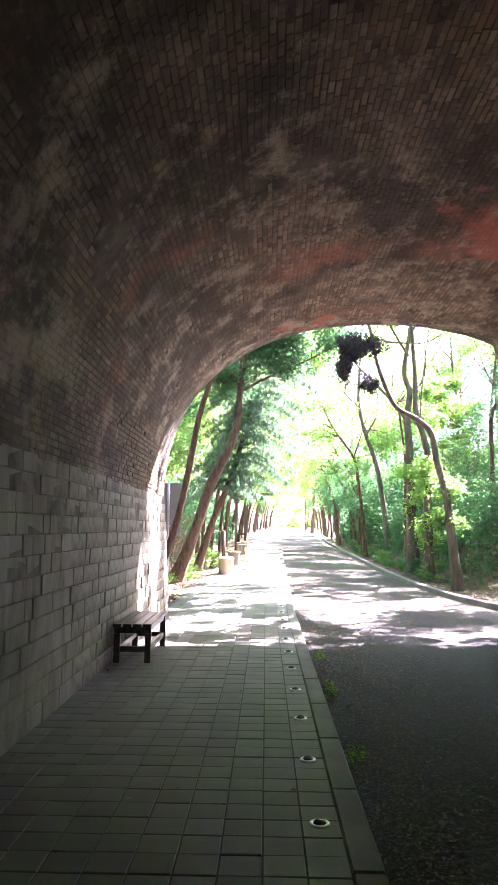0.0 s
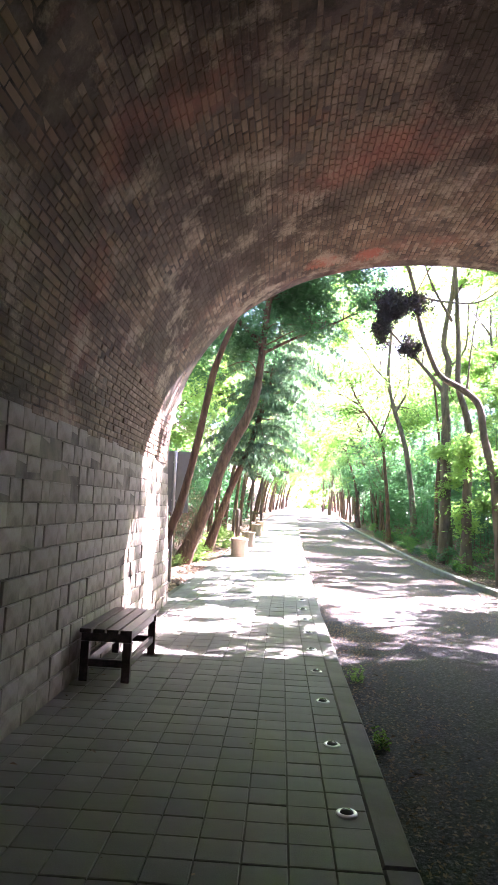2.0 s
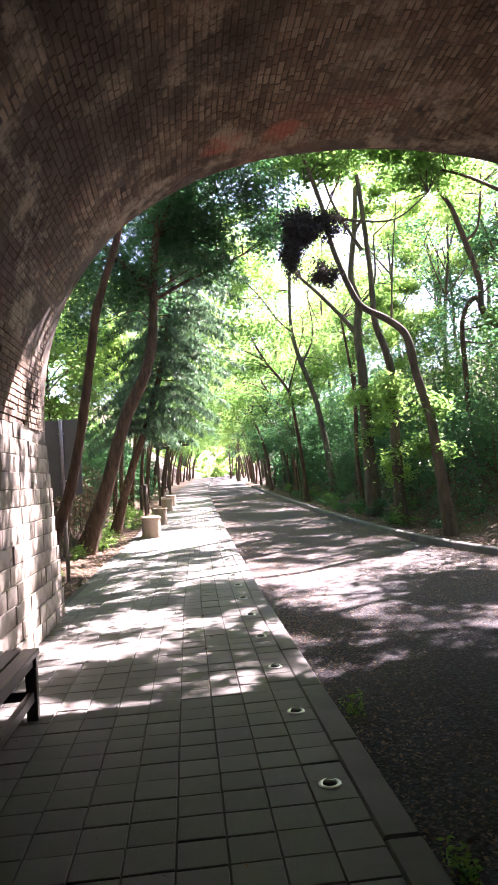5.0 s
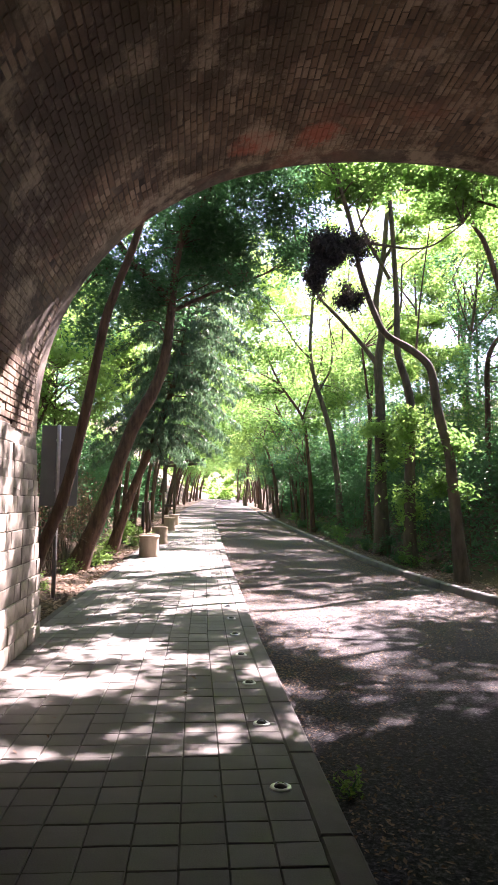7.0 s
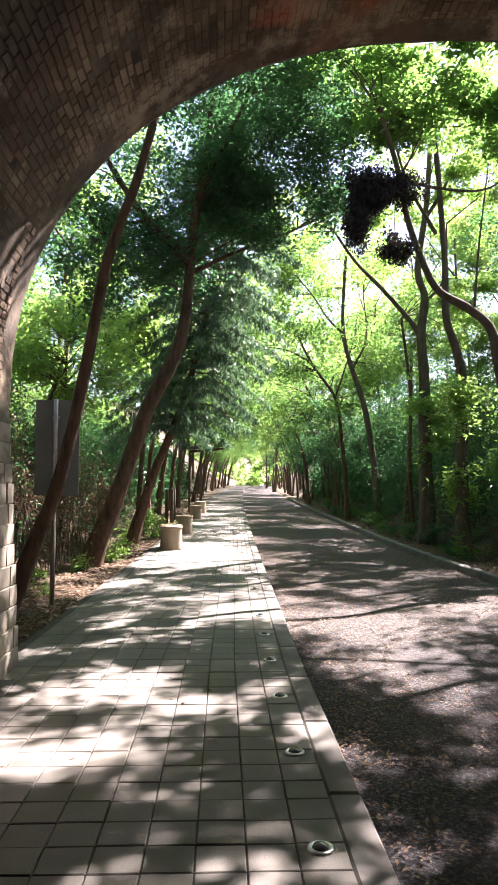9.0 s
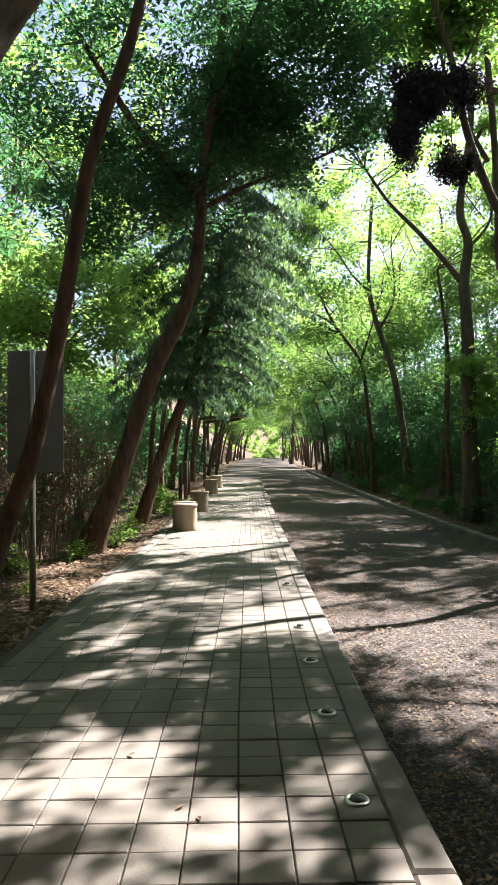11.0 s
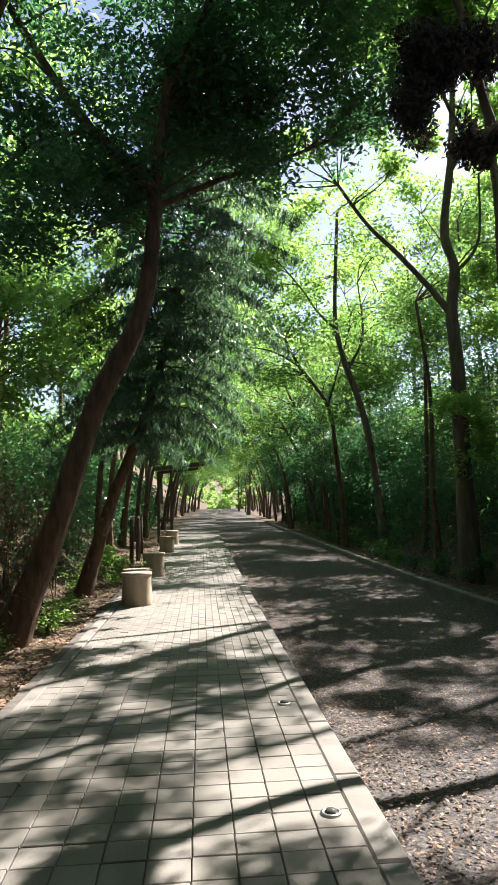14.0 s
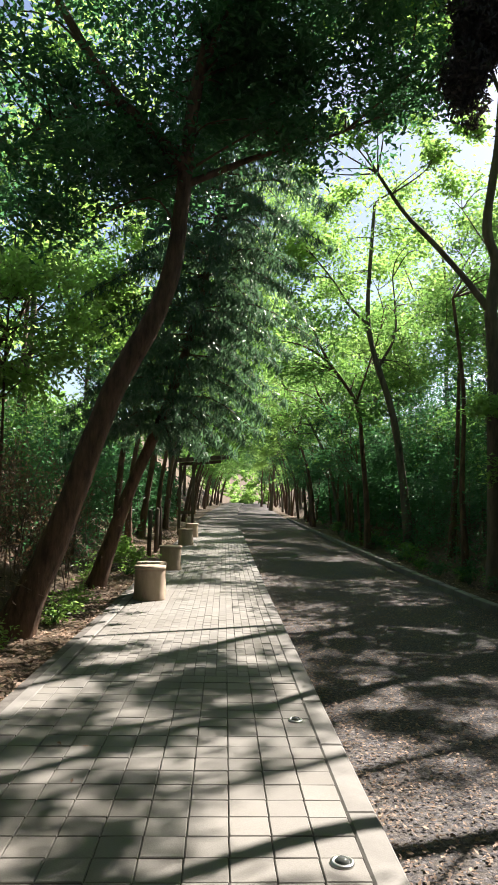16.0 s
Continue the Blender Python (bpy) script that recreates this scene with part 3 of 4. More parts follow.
tree([([(-5.4, 25.5, 1.2), (-5.1, 25.5, 3.0), (-4.6, 25.4, 4.4), (-4.2, 25.3, 5.6)], 0.09, 0.03), ([(-4.9, 25.5, 3.6), (-4.0, 25.3, 4.6), (-3.2, 25.0, 5.2)], 0.045, 0.015)],
     [((-4.2, 25.0, 5.6), (1.7, 1.4, 1.0), 56), ((-3.0, 24.6, 5.3), (1.1, 1.0, 0.8), 34), ((-3.0, 25.6, 6.9), (1.5, 1.0, 1.2), 50), ((-5.6, 24.4, 6.2), (1.6, 1.5, 1.0), 44)],
     LB + "thin trunk and sunlit yellow-green crown", BARK, LEAF_LIGHT, 24, 0.13, 60, 0.22)
tree([([(-4.6, 22.4, 0.9), (-4.4, 22.4, 2.2), (-4.0, 22.3, 3.4), (-3.6, 22.2, 4.2)], 0.07, 0.025)],
     [((-3.6, 22.0, 4.2), (1.2, 1.1, 0.8), 40), ((-4.8, 22.0, 4.6), (1.1, 1.1, 0.8), 30)],
     LB + "thin trunk and sunlit yellow-green crown", BARK, LEAF_LIGHT, 25, 0.12, 55, 0.2)

tree([([(-3.75, 22.6, 0.2), (-3.72, 22.6, 2.2), (-3.7, 22.5, 4.2), (-3.62, 22.5, 6.4)], 0.035, 0.012)],
     [((-3.4, 22.3, 3.6), (0.8, 0.8, 0.5), 26), ((-4.1, 22.3, 4.3), (0.9, 0.8, 0.5), 30), ((-3.3, 22.3, 5.2), (0.8, 0.8, 0.6), 26)],
     LB + "straight stem and drooping pale leaves", BARK, LEAF_LIGHT, 27, 0.13, 34, 0.2, droop=0.5)

# right-hand trees beyond the kerb
tree([([(5.2, 24.5, -0.1), (5.16, 24.5, 2.88), (5.15, 24.5, 4.46), (5.09, 24.5, 5.52), (5.2, 24.5, 6.44), (5.02, 24.5, 7.24), (5.3, 24.6, 9.0), (5.45, 24.6, 11.0)], 0.19, 0.06),
      ([(5.09, 24.5, 5.45), (4.67, 24.5, 5.98), (4.03, 24.5, 6.71), (3.38, 24.5, 7.37), (2.8, 24.5, 8.2)], 0.085, 0.03),
      ([(5.25, 24.55, 8.6), (5.9, 24.7, 9.7), (6.4, 24.8, 11.2)], 0.06, 0.02), ([(5.2, 24.5, 6.3), (5.7, 24.4, 7.0), (5.75, 24.3, 8.4)], 0.045, 0.02)],
     # the clump at z 11.6 is added overhead to close a gap of sky
     [((5.0, 24.2, 10.2), (2.3, 2.2, 1.6), 110), ((2.4, 24.0, 11.6), (2.2, 1.9, 1.0), 64), ((2.8, 24.6, 8.6), (1.6, 1.4, 1.1), 30), ((7.2, 24.6, 9.6), (1.8, 1.8, 1.6), 70), ((5.1, 24.3, 3.3), (0.6, 0.5, 1.5), 30), ((6.6, 24.9, 5.8), (1.3, 1.2, 1.3), 110)],
     LB + "grey forked trunk clad in vines", BARK_GREY, LEAF_LIGHT, 13, 0.12, 70, 0.12)
tree([([(4.97, 17.93, -0.12), (4.77, 17.93, 2.07), (4.69, 17.93, 2.56), (4.50, 17.93, 3.31), (4.37, 17.93, 4.05), (4.00, 17.93, 4.42), (3.49, 17.93, 4.71), (3.22, 17.93, 5.21), (2.97, 17.93, 5.95), (2.84, 17.93, 6.70), (2.51, 17.84, 7.73)], 0.115, 0.04),
      ([(2.84, 17.93, 6.62), (3.62, 18.03, 6.52), (4.45, 18.21, 6.62), (5.20, 18.30, 7.18)], 0.035, 0.013), ([(4.08, 17.93, 4.38), (4.18, 17.93, 5.50), (4.41, 18.03, 6.99)], 0.026, 0.01)],
     [((2.52, 17.61, 8.16), (1.4, 1.3, 0.8), 26), ((4.92, 18.16, 8.16), (1.5, 1.4, 0.8), 24), ((4.86, 17.94, 2.16), (0.34, 0.30, 1.1), 13)],
     LB + "winding trunk hung with vines", BARK_GREY, LEAF, 14, 0.12, 110, 0.16)
tree([([(5.05, 21.4, -0.1), (5.04, 21.4, 1.95), (5.08, 21.4, 3.69), (4.96, 21.4, 4.43), (4.74, 21.4, 5.18), (4.73, 21.4, 6.35), (4.6, 21.4, 8.5), (4.4, 21.3, 10.4)], 0.15, 0.045),
      ([(4.55, 21.4, 7.0), (3.9, 21.3, 8.1), (3.5, 21.1, 9.2)], 0.05, 0.018)],
     [((4.3, 21.2, 10.2), (1.9, 1.8, 1.3), 36), ((3.2, 21.0, 9.2), (1.3, 1.3, 0.8), 26), ((5.1, 21.3, 2.6), (0.5, 0.45, 1.3), 16)],
     LB + "bent grey trunk clad in vines", BARK_GREY, LEAF_LIGHT, 15, 0.13, 110, 0.17)
tree([([(7.25, 21.9, 0.2), (7.24, 21.9, 2.4), (7.24, 21.9, 3.95), (7.27, 21.9, 5.17), (7.63, 21.9, 5.77), (7.84, 21.9, 5.5)], 0.09, 0.05),
      ([(8.6, 21.9, 3.6), (8.29, 21.9, 4.81), (7.84, 21.9, 5.45), (7.83, 21.9, 6.22), (7.52, 21.9, 7.31), (7.21, 21.9, 8.25), (6.86, 21.9, 8.81), (6.3, 21.8, 9.8)], 0.12, 0.05),
      ([(7.52, 21.9, 7.31), (7.9, 21.9, 7.7), (8.1, 21.9, 8.9)], 0.05, 0.02)],
     [((7.7, 23.0, 10.2), (1.0, 1.0, 0.9), 9), ((8.5, 22.2, 8.8), (1.4, 1.4, 1.2), 9), ((8.6, 21.8, 5.6), (1.2, 1.2, 1.3), 30)],
     LB + "dark crooked trunk on the bank", BARK, LEAF, 16, 0.12, 100, 0.17)
tree([([(5.9, 33.0, -0.1), (5.65, 33.0, 2.5), (5.3, 33.0, 4.6), (4.75, 33.0, 6.3), (4.5, 33.0, 7.6), (4.55, 33.0, 9.2), (4.7, 33.0, 11.5)], 0.15, 0.05),
      ([(4.85, 33.0, 6.0), (5.4, 33.0, 7.2), (5.3, 33.0, 9.0)], 0.06, 0.02), ([(4.5, 33.0, 7.4), (3.9, 33.0, 8.0), (3.3, 33.0, 8.9), (2.0, 33.3, 10.6)], 0.05, 0.015)],
     [((4.6, 33.4, 11.0), (2.4, 2.0, 1.6), 80), ((3.0, 33.6, 9.4), (1.6, 1.5, 1.2), 50), ((1.4, 33.5, 11.0), (2.1, 1.5, 2.1), 120), ((6.6, 33.6, 7.0), (1.5, 1.4, 1.6), 70)],
     LB + "pale forked trunk", BARK_GREY, LEAF_LIGHT, 17, 0.15, 50, 0.26)
tree([([(5.84, 29.1, -0.05), (5.95, 29.1, 2.0), (6.04, 29.1, 3.41), (6.1, 29.1, 6.0)], 0.1, 0.04)],
     [((6.4, 29.4, 6.2), (1.6, 1.6, 1.5), 70)], LB + "thin dark trunk", BARK, LEAF, 18, 0.14, 45, 0.25)
tree([([(5.6, 27.3, -0.05), (5.5, 27.3, 2.0), (5.55, 27.3, 4.2), (5.3, 27.3, 6.6)], 0.085, 0.035)],
     [((5.9, 27.5, 6.4), (1.3, 1.3, 1.2), 40)], LB + "thin dark trunk", BARK, LEAF, 19, 0.14, 45, 0.25)


def conifer(base, lean, height, seed):
    """A conifer whose long flat sprays hang down."""
    r = np.random.default_rng(seed)
    top = tagged(new("conifer"), "dark green conifer with long drooping feathery sprays", "tree")
    top.matrix_basis = Matrix.Translation(base)
    axis = lambda z: Vector((lean[0] * (1 - math.exp(-(z / 4.2) ** 1.5)), lean[1] * z / height, z))
    bole = tube_arrays([axis(height * q) for q in (0, 0.15, 0.3, 0.5, 0.75, 1.0)], 0.15, 0.02, 9, 6, 0.12, 0.06, seed)
    limbs, vs = [], []
    z = 3.1
    while z < height - 0.3:
        reach = 0.3 + 1.95 * min(1.0, (height - z) / 4.5) * min(1.0, (z - 1.6) / 2.2)
        turn = r.uniform(0, 6.28)
        for q in range(6):
            a = turn + q * 1.047 + r.uniform(-0.3, 0.3)
            ln = reach * r.uniform(0.6, 1.12)
            o = axis(z + r.uniform(-0.06, 0.06))
            tip = o + Vector((math.cos(a) * ln, math.sin(a) * ln, -0.34 * ln))
            mid = (o + tip) / 2 + Vector((0, 0, 0.15 * ln))
            side = Vector((-math.sin(a), math.cos(a), 0))
            limbs.append(tube_arrays([o, mid, tip], 0.022, 0.006, 5, 3, 0.1, 0, seed))
            for s in np.linspace(0.22, 1.0, 9):
                c = o.lerp(mid, s * 2) if s < 0.5 else mid.lerp(tip, s * 2 - 1)
                for w in (-1, 0, 1):
                    vs.append(c + side * w * 0.17 * ln * (1.15 - s) * r.uniform(0.6, 1.3) + Vector((0, 0, -0.05 * abs(w))))
        z += r.uniform(0.22, 0.34)
    v, f = leaves(r, [tuple(c) for c in vs], (0.05, 0.05, 0.03), 11, 0.25, 0.5, 1.1, 0.11)
    solid("trunk", *bole, BARK, top, smooth=True)
    tagged(solid("branchwork", *merge(limbs), BARK, top, smooth=True), kind="stuff")
    solid("crown", v, f, NEEDLE, top, "feathery drooping sprays")
    return top


conifer((-2.45, 24.3, -0.1), (2.3, 0.4), 12.5, 21)

# out-of-view tree, added so its crown dapples the paving at the mouth
tree([([(7.6, 16.4, 0.3), (7.4, 16.5, 2.6), (7.0, 16.7, 5.0), (6.5, 16.9, 7.0), (6.0, 17.0, 8.6)], 0.12, 0.04), ([(6.8, 16.8, 5.8), (7.6, 17.2, 7.2), (8.2, 17.4, 8.6)], 0.05, 0.02), ([(6.3, 16.9, 7.6), (5.2, 16.6, 8.4), (4.2, 16.3, 8.8)], 0.045, 0.015), ([(6.7, 16.8, 6.2), (5.9, 18.0, 7.4), (4.7, 19.0, 8.2)], 0.05, 0.015)],
     [((5.0, 16.8, 8.8), (2.3, 1.9, 0.9), 54), ((8.0, 17.2, 8.8), (1.8, 1.8, 1.0), 44), ((6.2, 14.8, 9.0), (1.9, 1.4, 0.8), 80), ((4.2, 18.8, 8.3), (1.6, 1.2, 0.7), 60), ((3.6, 14.0, 10.6), (2.2, 1.6, 0.8), 56), ((3.7, 17.6, 11.4), (2.2, 1.9, 0.9), 36), ((8.6, 14.6, 9.8), (2.0, 1.6, 1.0), 80)],
     LB + "dark trunk, out of view, added to dapple the tunnel mouth", BARK, LEAF, 26, 0.15, 96, 0.16)

# the dark clump of dead vine in the winding tree
r = np.random.default_rng(31)
nest = tagged(new("vine_clump"), "dark clump of dead hanging vine in a tree", "vine")
nest.matrix_basis = Matrix.Translation((2.52, 17.6, 5.92)) @ Matrix.Scale(0.77, 4)
c = np.concatenate([blob_points(r, (0.05, 0, 0.55), (0.8, 0.4, 0.34), 130, 0.1, True), blob_points(r, (-0.60, 0, -0.2), (0.2, 0.18, 0.62), 60, 0.1, True), blob_points(r, (0.2, 0, -0.78), (0.3, 0.22, 0.3), 40, 0.1, True), blob_points(r, (-0.35, 0, 0.25), (0.42, 0.25, 0.36), 50, 0.1, True)])
solid("leaf_mass", *leaves(r, c, (0.07, 0.07, 0.09), 44, 0.09, 0.3, 0.7), NEST, nest)
solid("stem", *merge([tube_arrays([(2.7, -0.4, 4.64), (1.2, 0.1, 2.5), (0.4, 0.2, 0.9), (0, 0, 0.6), (-0.5, 0, 0.3), (-0.62, 0, -0.7)], 0.025, 0.01, 5, 5), tube_arrays([(0.2, 0.1, 0.7), (0.2, 0, 0), (0.15, 0, -0.9)], 0.015, 0.006, 5, 5)]), BARK, nest, smooth=True)


# woods further on and on the banks: a few kinds, repeated
def wood_tree(name_label, h, r0, crown, leaf, bark, seed, size=0.2, per=42, spread=0.3):
    rr = random.Random(seed)
    pts, x, y = [], 0.0, 0.0
    for i in range(6):
        pts.append((x, y, h * i / 5))
        x += rr.uniform(-0.16, 0.16) * h / 8
        y += rr.uniform(-0.16, 0.16) * h / 8
    limbs = [(pts, r0, r0 * 0.35)]
    for q in range(3):
        b = Vector(pts[3 + q % 2])
        a = rr.uniform(0, 6.28)
        limbs.append(([b, b + Vector((math.cos(a) * 0.6, math.sin(a) * 0.6, 0.8)), b + Vector((math.cos(a) * 1.3, math.sin(a) * 1.3, 1.9))], r0 * 0.45, r0 * 0.15))
    blobs = [((x + cx, y + cy, h + cz), rad, n) for (cx, cy, cz), rad, n in crown]
    return tree(limbs, blobs, name_label, bark, leaf, seed, size, per, spread, 7)


kinds = [
    wood_tree("tall green forest tree with a thin trunk", 7.5, 0.12, [((0, 0, 0.2), (2.0, 2.0, 1.6), 46), ((-0.6, 0.3, 1.8), (1.4, 1.4, 1.2), 22)], LEAF, BARK, 41),
    wood_tree("light green forest tree with a thin trunk", 8.5, 0.11, [((0, 0, 0.2), (2.3, 2.2, 1.7), 44), ((1.0, 0.4, -1.9), (1.2, 1.2, 0.8), 16)], LEAF_LIGHT, BARK_GREY, 42),
    wood_tree("dark green forest tree with a thin trunk", 6.0, 0.09, [((0, 0, 0), (1.8, 1.8, 1.5), 46), ((0.4, -0.3, -1.8), (1.1, 1.1, 0.9), 18)], LEAF_DARK, BARK, 43),
]


def arching(label, leaf, bark, seed, low, full=1.0):
    rr = random.Random(seed)
    j = lambda s: rr.uniform(-s, s)
    pts = [(0, 0, -0.1), (0.15, j(0.2), 1.6), (0.45, j(0.3), 3.2), (1.0, j(0.4), 4.8), (1.8, j(0.5), 6.2), (2.6, j(0.5), 7.4)]
    limbs = [(pts, 0.11, 0.04), ([pts[3], (0.6, 0.4, 6.2), (0.4, 0.8, 7.6)], 0.05, 0.015), ([pts[4], (2.8, -0.4, 6.6), (3.8, -0.6, 6.7)], 0.05, 0.015)]
    blobs = [((1.2, 0, 7.4), (1.9, 1.9, 1.3), 30), ((3.0, 0, 7.3), (1.7, 1.9, 1.2), 28), ((0.2, 0, 5.2 + low), (1.3, 1.5, 1.2), 36), ((3.4, 0, 6.1 + low), (1.2, 1.5, 0.7), 14)]
    blobs = [(c, q, int(n * full)) for c, q, n in blobs]
    return tree(limbs, blobs, label, bark, leaf, seed, 0.18, 42, 0.3, 7)


kinds.append(arching("green tree with a thin trunk arching over the road", LEAF, BARK, 44, 0.0))
kinds.append(arching("light green tree with a thin trunk arching over the road", LEAF_LIGHT, BARK_GREY, 45, -0.6))
kinds.append(arching("dark green tree with a thin trunk arching over the road", LEAF_DARK, BARK, 46, -0.3))
kinds.append(arching("leafy green tree arching over the path", LEAF, BARK, 47, -0.2, 1.25))
kinds.append(arching("leafy light green tree arching over the path", LEAF_LIGHT, BARK, 48, 0.2, 1.25))
rng = random.Random(77)
used = set()


def plant(kind, x, y, z, s=1.0, turn=None):
    ob = kinds[kind]
    m = pose(x, y, z, rng.uniform(-4, 4), rng.uniform(-4, 4), rng.uniform(0, 360) if turn is None else turn + rng.uniform(-25, 25))
    if kind not in used:
        used.add(kind)
        ob.matrix_basis = m
        return ob
    o = copy_thing(ob, m)
    o.scale = (s, s, s)
    return o


y = 31.0
while y < 122:
    plant(rng.choice((6, 7, 6)), -3.0 + veer(y) + rng.uniform(-0.6, 0.3), y, rise(y) - 0.05, rng.uniform(0.95, 1.25) if y < 70 else rng.uniform(0.8, 1.0), 0)
    y += rng.uniform(2.8, 3.9)
y = 35.0
while y < 122:
    plant(rng.choice((3, 4, 4, 5)), kerb_x(y) + rng.uniform(0.5, 1.4), y, rise(y) - 0.05, rng.uniform(0.85, 1.05), 180)
    y += rng.uniform(3.8, 5.4)
for x, y in ((4.6, 104.0), (5.2, 98.0), (5.0, 112.0), (6.2, 106.0), (-1.9, 118.0), (-2.6, 121.0), (-2.2, 113.0), (7.5, 116.0)):
    plant(rng.choice((0, 2)), x + veer(y) * 0.5, y, rise(y) - 0.15, 0.75)
for x, y in ((7.6, 46.0), (8.6, 52.0), (7.2, 58.0), (9.0, 64.0), (7.0, 70.0), (8.0, 77.0), (5.6, 84.0), (-3.5, 62.0), (-4.0, 72.0), (-3.4, 82.0)):
    plant(1, x, y, rise(y) - 0.1, 1.6)
y = 36.0
while y < 80:
    x = kerb_x(y) + rng.uniform(0.4, 1.6)
    plant(rng.choice((0, 2)), x, y, rise(y) - 0.05, rng.uniform(0.6, 0.8))
    y += rng.uniform(2.0, 4.0)
for y in np.arange(17, 84, 4.2):
    y = float(y)
    for side in (-1, 1):
        x = (-6.4 + rng.uniform(-1.5, 0.6)) if side < 0 else (10.2 + rng.uniform(-0.4, 2.4))
        plant(rng.choice((0, 1, 2)), x + veer(y), y + rng.uniform(-1.5, 1.5), ground_z(x + veer(y), y) - 0.1, rng.uniform(0.85, 1.15))

# added to shut out sky light from the right; those by the portal are unseen
for x, y, s in ((9.4, 12.9, 1.0), (12.6, 13.4, 1.15), (15.5, 12.9, 1.25), (-4.6, 12.9, 1.25), (9.6, 14.6, 0.85), (13.6, 14.8, 1.0), (13.4, 20.8, 0.95), (15.6, 23.6, 1.1), (9.2, 28.4, 0.9), (11.8, 30.4, 1.0), (15.0, 30.0, 1.1), (9.8, 33.6, 1.0), (12.6, 36.4, 1.1), (9.4, 39.0, 1.1), (8.0, 42.6, 1.1)):
    plant(rng.choice((0, 1, 1)), x, y, ground_z(x, y) - 0.1, s)

# unseen trees on top of the hill, added to block the sky behind
for x, y in ((-5.5, 9.5), (-2.0, 10.2), (1.5, 9.0), (5.0, 9.8), (9.0, 9.0), (-4.0, 5.0), (0.0, 4.0), (4.0, 5.2), (8.0, 4.5), (2.0, 0.5), (-3.0, 0.0), (7.0, 0.0)):
    plant(rng.choice((0, 2)), x, y, 6.7, rng.uniform(0.9, 1.2))
# tall trees added to block sky; the paler kind stands in for sunlit leaves
for x, y, s in ((-5.6, 14.6, 1.5), (-6.6, 18.4, 1.3), (-6.8, 23.6, 1.1), (-7.0, 28.0, 1.2), (-6.2, 31.5, 1.3), (-9.0, 16.5, 1.4), (-9.5, 24.0, 1.2)):
    plant(rng.choice((0, 2)) if y < 17 else 1, x, y, ground_z(x, y) - 0.1, s)


# undergrowth: masses of leaves on the banks, each a thing of its own
def thicket(cx, cy, rx, ry, height, leaf, seed, n, size, label, per=50):
    r = np.random.default_rng(seed)
    top = tagged(new("bush"), label, "bush")
    base = ground_z(cx, cy)
    top.matrix_basis = Matrix.Translation((cx, cy, base - 0.05))
    px, py = r.uniform(-rx, rx, n), r.uniform(-ry, ry, n)
    pz = np.array([ground_z(cx + a, cy + b) - base for a, b in zip(px, py)]) + height * r.random(n) ** 1.3
    c = np.stack([px, py, pz], axis=1)
    stems = []
    for i in range(0, n, max(1, n // 12)):
        g = ground_z(cx + px[i], cy + py[i]) - base - 0.05
        stems.append(tube_arrays([(px[i] * 0.9, py[i] * 0.9, g), (px[i] * 0.95, py[i] * 1.03, (g + pz[i]) / 2 + 0.05), (px[i], py[i], pz[i] + 0.05)], 0.018, 0.006, 5, 3, 0.1, 0, seed))
    tagged(solid("stem_tangle", *merge(stems), BARK, top, smooth=True), kind="stuff")
    solid("foliage", *leaves(r, c, (0.26, 0.26, 0.2), per, size, 0.5, 0.2), leaf, top)
    return top


seed = 200
for y in np.arange(14.5, 60, 2.6):
    y = float(y)
    v, far = veer(y), y > 34
    size, per = (0.22, 22) if far else (0.10, 58)
    thicket(-4.6 + v, y, 1.0, 1.6, 2.4, LEAF_DARK, seed, 80 if y > 26 else 44, size, "dark green undergrowth on the shady bank", per)
    thicket(-6.6 + v, y, 1.1, 1.6, 2.8, LEAF, seed + 1, 60, size * 1.3, "green undergrowth on the upper bank", per)
    x = kerb_x(y)
    if y > 17.5:
        thicket(x + 2.4, y, 1.0, 1.6, 2.3, LEAF_DARK, seed + 2, 80, size, "dark green undergrowth on the shady bank", per)
        thicket(x + 4.6, y, 1.3, 1.6, 3.0, LEAF, seed + 3, 66, size * 1.3, "green undergrowth on the upper bank", per)
    if 18 < y < 46:
        thicket(x + 3.7, y, 1.1, 1.5, 4.6, LEAF_DARK, seed + 60, 80, 0.13, "tall dark green shrubs on the bank", 42)
    seed += 4


def dry_tangle(cx, cy, rx, ry, height, seed, n):
    """Dead bramble: looping thin stems with withered leaves along them."""
    rr, r = random.Random(seed), np.random.default_rng(seed)
    top = tagged(new("bramble"), "tangle of dead brown vines and withered leaves on the shady bank", "bramble")
    base = ground_z(cx, cy)
    top.matrix_basis = Matrix.Translation((cx, cy, base))
    loops, spots = [], []
    for i in range(n):
        x, y = rr.uniform(-rx, rx), rr.uniform(-ry, ry)
        g = ground_z(cx + x, cy + y) - base
        h = height * rr.uniform(0.35, 1.0)
        dx, dy = rr.gauss(0, 0.5), rr.gauss(0, 0.7)
        pts = [(x, y, g - 0.05), (x + 0.2 * dx, y + 0.3 * dy, g + h * 0.6), (x + 0.7 * dx, y + 0.7 * dy, g + h), (x + 1.1 * dx, y + 1.1 * dy, g + h * rr.uniform(0.35, 0.8))]
        loops.append(tube_arrays(pts, rr.uniform(0.008, 0.018), 0.004, 4, 4, 0.1, 0, seed + i))
        spots += [tuple(q) for q in smooth_line(pts, 3)[3:]]
    tagged(solid("stem_tangle", *merge(loops), BARK_GREY, top, smooth=True), kind="stuff")
    solid("withered_leaves", *leaves(r, spots, (0.10, 0.10, 0.12), 5, 0.075, 0.3, 0.5), LITTER, top, "withered brown leaves")


for i, y in enumerate((14.6, 16.8, 19.0, 21.2, 23.4, 25.6)):
    dry_tangle(-3.7 - 0.25 * (i % 2), y, 0.8, 1.2, 2.1, 610 + i, 46)

